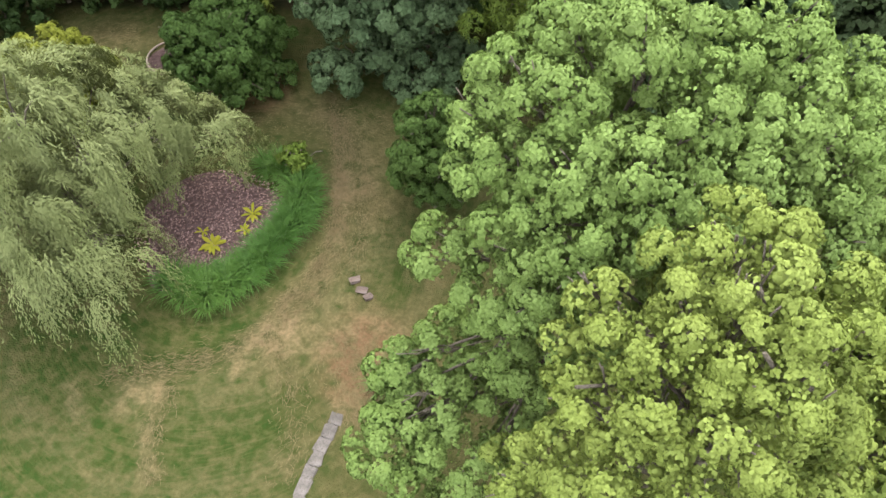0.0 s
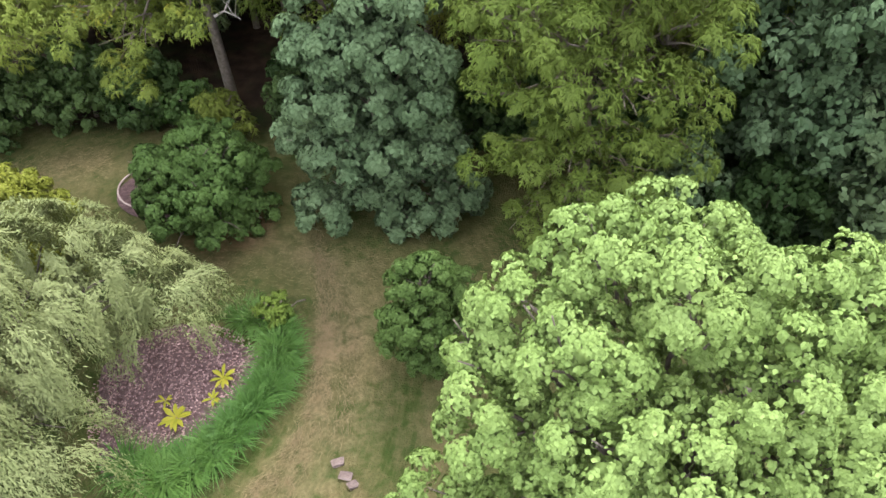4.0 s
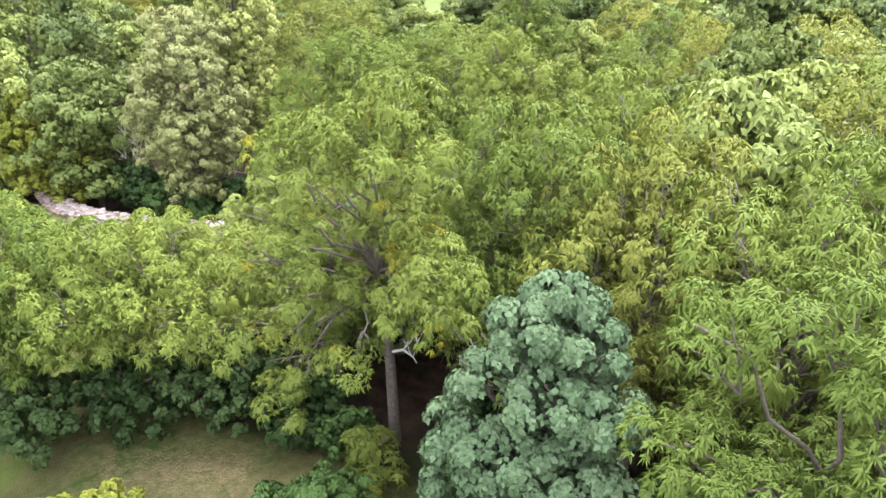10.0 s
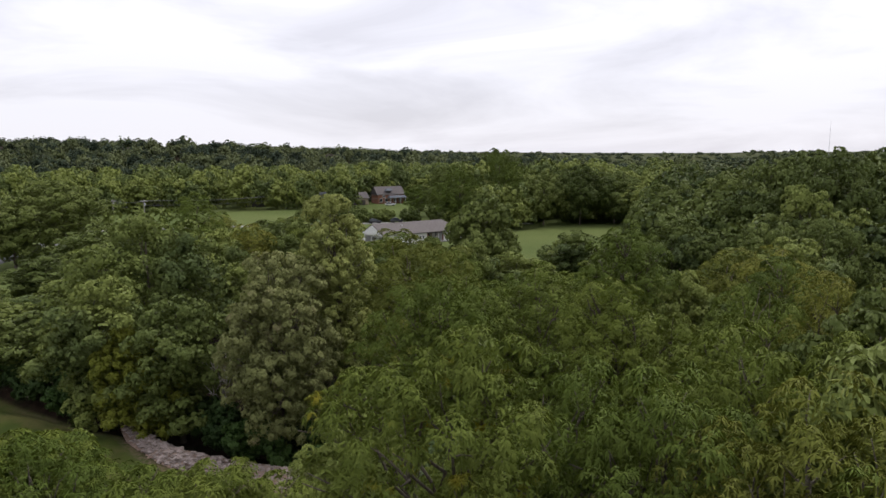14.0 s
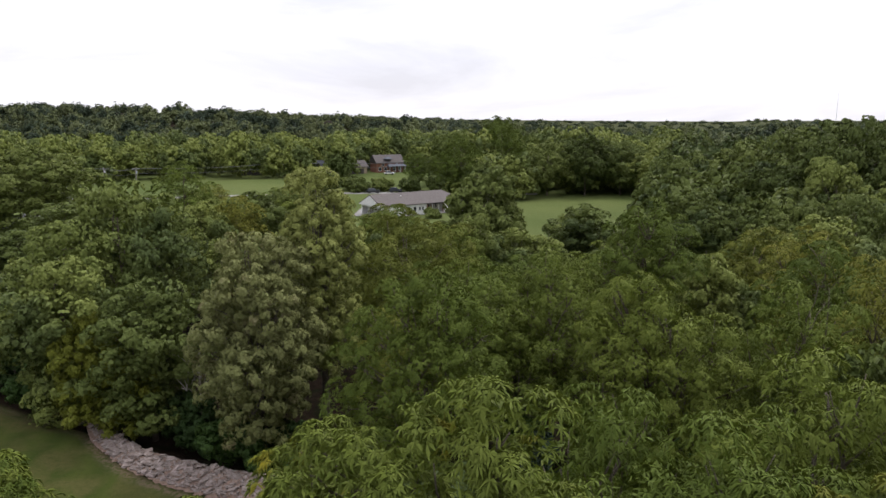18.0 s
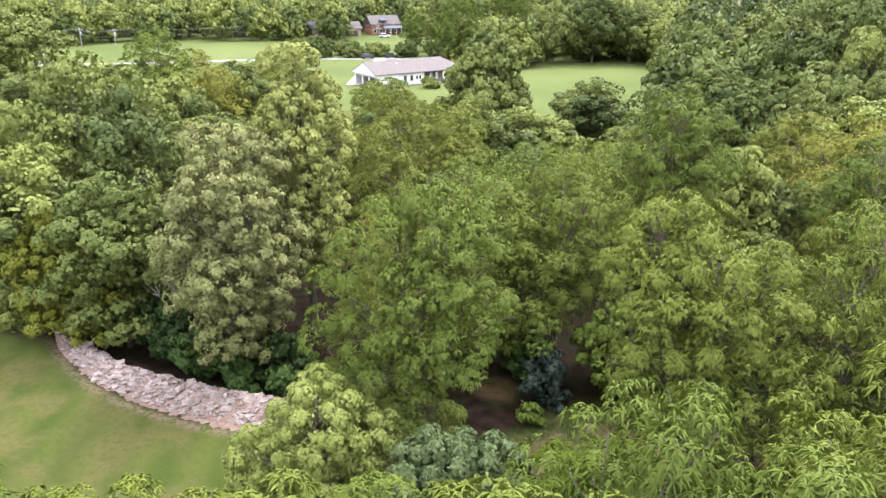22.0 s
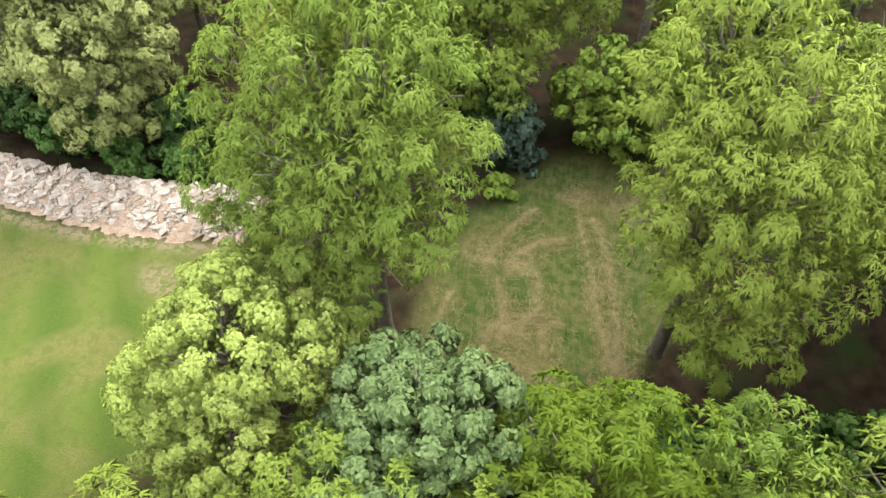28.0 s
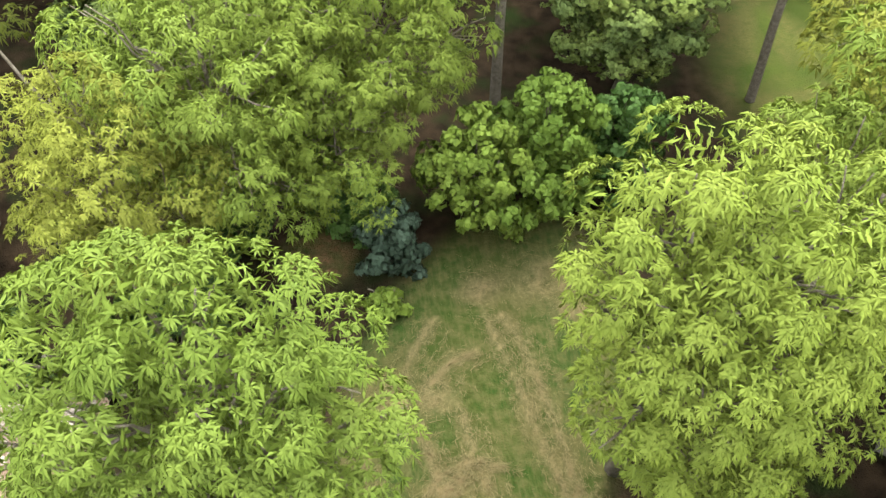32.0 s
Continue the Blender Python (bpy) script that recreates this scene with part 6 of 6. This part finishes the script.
hosta((-10.0, 22.6), 0.62, 11, 632, "golden-yellow hosta in the mulch")
hosta((-10.2, 21.7), 0.5, 7, 633, "sparse yellowing hosta in the mulch")
hosta((-12.0, 21.6), 0.42, 6, 634, "small yellow-green hosta in the mulch")


# ---- stones ----
def stone_mesh(seed, sx, sy, sz, cuts=1):
    rng = np.random.default_rng(seed)
    bm = bmesh.new()
    bmesh.ops.create_cube(bm, size=1.0)
    bmesh.ops.bevel(bm, geom=bm.edges[:], offset=0.12, segments=1, affect="EDGES")
    for v in bm.verts:
        v.co = Vector((v.co.x * sx, v.co.y * sy, v.co.z * sz)) * rng.uniform(0.82, 1.15) + Vector(rng.normal(0, 0.035, 3) * max(sx, sy))
    me = bpy.data.meshes.new("stone")
    bm.to_mesh(me)
    bm.free()
    return me


for i, (x, y, sx, sy, a) in enumerate(((-5.2, 19.3, 0.42, 0.28, 20), (-4.9, 18.8, 0.46, 0.3, -15), (-4.6, 18.45, 0.36, 0.26, 30))):
    me = stone_mesh(640 + i, sx, sy, 0.16)
    me.materials.append(M["flat_stone"])
    ob = new("flat_stone", me)
    ob.matrix_world = pose(x, y, 0.05, 0, 0, a)
    tagged(ob, "flat pinkish stone lying in the grass", "stone", "flat stones")
for i in range(9):
    s = i / 5
    me = stone_mesh(650 + i, 0.46, 0.5 + 0.07 * (i % 3), 0.10)
    me.materials.append(M["slab"])
    ob = new("path_slab", me)
    ob.matrix_world = pose(-5.42 - 0.88 * s + rb.normal(0, 0.03), 13.2 - 2.5 * s, 0.035, 0, 0, -19 + rb.normal(0, 4))
    tagged(ob, "worn grey flagstone of a narrow path", "stone slab", "flagstone path")
v, f = tube([(-15.9 + 1.55 * math.cos(a), 33.4 + 1.45 * math.sin(a), 0.09) for a in np.linspace(1.6, 5.2, 22)], [0.05] * 22, 6)
tagged(new("bed_edging", mesh_from("bed_edging", v, f, M["edging"])), "curved pale pink edging round the shrub", "edging")
bm = bmesh.new()
bmesh.ops.create_circle(bm, cap_ends=True, radius=1.0, segments=40, matrix=Matrix.Translation((-14.6, 33.0, 0.06)) @ Matrix.Diagonal((2.8, 1.9, 1, 1)))
me = bpy.data.meshes.new("shrub_mulch")
bm.to_mesh(me)
bm.free()
me.materials.append(M["mulch"])
tagged(new("shrub_mulch", me), "ring of brown mulch under the shrub", "mulch", kind="structure")

# the rubble bank between lawn and creek
bank = new("rubble_bank")
tagged(bank, "bank of pale pinkish broken rock slabs between lawn and creek", "rock bank")
ROCKS = []
for i in range(14):
    me = stone_mesh(700 + i, rb.uniform(0.5, 0.95), rb.uniform(0.35, 0.65), rb.uniform(0.10, 0.20))
    me.materials.append(M["stone"])
    ROCKS.append(me)


def bank_depth(x):
    return 1.7 + 1.9 * float(smooth(-54, -36, x))


bvx = np.linspace(-56, -30.5, 90)
bvv, bff = [], []
for i, x in enumerate(bvx):
    y0 = float(rock_front(x))
    for q, z in ((-0.1, -0.1), (0.15, 0.08), (0.5, 0.42), (0.85, 0.5), (1.15, -0.8)):
        bvv.append((x, y0 + q * bank_depth(x), z + (rb.normal(0, 0.05) if z > 0 else 0)))
for i in range(len(bvx) - 1):
    for j in range(4):
        a = i * 5 + j
        bff.append((a, a + 5, a + 6, a + 1))
part_mesh("earth", mesh_from("earth", bvv, bff, plain_mat("pinkish_gravelly_earth", (0.17, 0.115, 0.085), (0.26, 0.19, 0.155), 3, 0.95, 0.9, 0.08)), bank)


def rock_at(i, scale):
    x = rb.uniform(-55.5, -31.0)
    q = rb.uniform(0.12, 1.0)
    z = np.interp(q, [0.15, 0.5, 0.85, 1.15], [0.08, 0.42, 0.5, -0.8])
    return pose(x, float(rock_front(x)) + q * bank_depth(x), z + 0.03, rb.normal(0, 10), rb.normal(0, 10), rb.uniform(0, 360)) @ Matrix.Diagonal((scale, scale, scale, 1))


for i in range(300):
    ob = part_mesh("rock", ROCKS[i % 14], bank)
    ob.matrix_basis = rock_at(i, rb.uniform(0.45, 0.95))
rub = []
for i in range(2200):
    me = ROCKS[i % 14]
    co = np.empty(len(me.vertices) * 3, np.float32)
    me.vertices.foreach_get("co", co)
    co = co.reshape(-1, 3)
    m = np.array(rock_at(i, rb.uniform(0.12, 0.4)))
    me.calc_loop_triangles()
    tri = np.empty(len(me.loop_triangles) * 3, np.int32)
    me.loop_triangles.foreach_get("vertices", tri)
    rub.append((co @ m[:3, :3].T + m[:3, 3], tri.reshape(-1, 3)))
v, f = join(rub)
rubble = part_mesh("rubble", mesh_from("rubble", v, f, M["stone"]), bank, "small broken stones between the slabs")
rubble["kind"] = "stuff"

# a sheet-topped table in the shade beyond the clearing, and dead wood
table = new("garden_table")
table.matrix_world = pose(-2.3, 58.9, 0, 0, 0, -30) @ Matrix.Diagonal((0.75, 0.75, 0.9, 1))
tagged(table, "grey weathered wooden garden table in the shade", "table")
for i in range(4):
    box_part("plank", (-0.75, -0.5 + i * 0.25, 0.72), (0.75, -0.5 + i * 0.25 + 0.24, 0.77), "table", table)
for x in (-0.75, 0.68):
    for y in (-0.5, 0.42):
        box_part("leg", (x, y, 0), (x + 0.08, y + 0.08, 0.72), "table", table)


def dead_branch(name, label, at, pts, r, seed, cat="branch", wood_mat="dead"):
    rng = np.random.default_rng(seed)
    parts = [tube(np.array(pts), np.linspace(r, r * 0.3, len(pts)), 6)]
    p = np.array(pts)
    for k in range(1, len(p)):
        for _ in range(2):
            parts.append(limb(p[k], p[k] + rng.normal(0, 0.5, 3) + [0, 0, 0.35], r * 0.4, 0.012, rng, 0.1, 5))
    v, f = join(parts)
    ob = new(name, mesh_from(name, v, f, M[wood_mat]))
    ob.location = at
    tagged(ob, label, cat)


for i, (x, y, h) in enumerate(((-58.5, 60.5, 9.5), (-56.8, 61.2, 8.8), (-61.0, 61.0, 8.6), (-47.0, 60.6, 8.0))):
    rng = np.random.default_rng(800 + i)
    ms = masses_for(rng, 2.4, 3.0, h, 8, "vase", 1.2)
    v, f = wood(rng, ms, (0, 0), h, 0.12, 2.5)
    ob = new("dead_tree", mesh_from("dead_tree", v, f, M["dead"]))
    ob.location = (x, y, ground_z(x, y))
    tagged(ob, "bare grey dead tree beside the creek", "tree", "dead trees")
dead_branch("dead_limb", "bleached curling dead limb beside the walnut trunk", (-12.55, 39.0, 6.0), [(0, 0, 0), (0.6, -0.2, 0.4), (1.1, -0.3, 0.2), (1.3, -0.3, 1.0)], 0.07, 822)
dead_branch("fallen_tree", "bare dead tree leaning among the others", (-33.0, 66.8, 0.0), [(0.6, -0.8, 0.0), (-0.4, 0.6, 3.4), (-2.4, 1.8, 5.2), (-4.6, 3.4, 7.2)], 0.16, 823, "tree", "bark")


# ---- straw left by the mower, lying along its tracks ----
def straw(name, label, runs, seed, mat):
    """runs: (points of a track, half width, blades per metre)."""
    rng = np.random.default_rng(seed)
    P, D = [], []
    for pts, half, dens in runs:
        p = np.array(pts, float)
        u = np.linspace(0, len(p) - 1, (len(p) - 1) * 12 + 1)
        q = np.stack([np.interp(u, np.arange(len(p)), p[:, k]) for k in (0, 1)], -1)
        for _ in range(6):
            q[1:-1] = (q[:-2] + 2 * q[1:-1] + q[2:]) / 4
        seg = np.linalg.norm(np.diff(q, axis=0), axis=1)
        at = np.concatenate([[0], np.cumsum(seg)])
        n = int(at[-1] * dens * 0.7)
        w = np.sort(rng.uniform(0, at[-1], n))
        clump = np.interp(w, np.linspace(0, at[-1], 40), rng.random(40))
        keep = rng.random(n) < 0.3 + 0.9 * clump
        w = w[keep]
        c = np.stack([np.interp(w, at, q[:, k]) for k in (0, 1)], -1)
        t = np.stack([np.interp(w, at, np.gradient(q[:, k])) for k in (0, 1)], -1)
        t = unit(t)
        side = np.stack([-t[:, 1], t[:, 0]], -1)
        c = c + side * rng.normal(0, half * 0.9, (len(w), 1))
        P.append(np.column_stack([c, 0.04 + 0.03 * rng.random(len(w))]))
        a = rng.normal(0, 0.6, len(w))
        D.append(np.column_stack([t[:, 0] * np.cos(a) - t[:, 1] * np.sin(a), t[:, 0] * np.sin(a) + t[:, 1] * np.cos(a), rng.normal(0.05, 0.12, len(w))]))
    P, D = np.concatenate(P), unit(np.concatenate(D))
    v, f = stamp(P, D, rng.uniform(0.10, 0.28, len(P)), *THIN, rng)
    tagged(new(name, mesh_from(name, v, f, mat)), label, "dry grass", kind="stuff")


THIN = (np.array([(0, -0.035, 0), (0, 0.035, 0), (1, 0.02, 0), (1, -0.02, 0)], float), np.array([(0, 1, 2), (0, 2, 3)]))


def ring(cx, cy, r, a0, a1, n=14):
    return [(cx + r * math.cos(radians(a)), cy + r * math.sin(radians(a))) for a in np.linspace(a0, a1, n)]


straw("clearing_straw", "dry straw streaks along mower tracks in the clearing", [(run, 0.09, 110) for run in CLEAR_RUNS] + [([(x + dx, y - 0.2 * dx) for x, y in run], 0.10, 45) for run in CLEAR_RUNS for dx in (-0.5, 0.35, 0.8)] + [
    (ring(x, y, q, 0, 300, 8), q * 0.8, 90) for x, y, q in CLEAR_WORN], 901, M["dry"])
straw("yard_straw", "dry straw lying along the mown tracks in the yard", [
    ([(-6.8, 29.0), (-6.0, 26.0), (-5.9, 23.0), (-6.1, 20.6), (-7.2, 18.2), (-9.0, 16.4), (-11.5, 15.3), (-14.5, 14.8)], 0.35, 260), ([(-5.9, 28.0), (-5.2, 25.0), (-5.0, 22.0), (-5.4, 19.6)], 0.25, 120),
    ([(-7.2, 30.5), (-7.0, 28.0), (-6.4, 25.0), (-6.4, 22.0), (-6.9, 20.0), (-8.2, 18.0)], 0.16, 160), ([(-5.6, 16.9), (-5.0, 15.6), (-4.7, 14.4), (-4.6, 12.6)], 0.7, 420), ([(-11.8, 14.6), (-12.1, 12.6), (-11.6, 10.8)], 0.3, 170), ([(-8.2, 16.4), (-7.2, 14.6), (-6.8, 12.4), (-6.9, 10.8)], 0.4, 140),
    ([(-25.0, 33.0), (-22.0, 34.6), (-18.5, 35.4)], 0.9, 420), ([(-13.5, 27.5), (-10.0, 28.3), (-6.0, 28.6), (-1.0, 28.0), (5.0, 26.4)], 0.8, 240), ([(-1.0, 29.8), (4.0, 28.6), (8.5, 27.6)], 0.6, 160),
], 902, M["dry"])
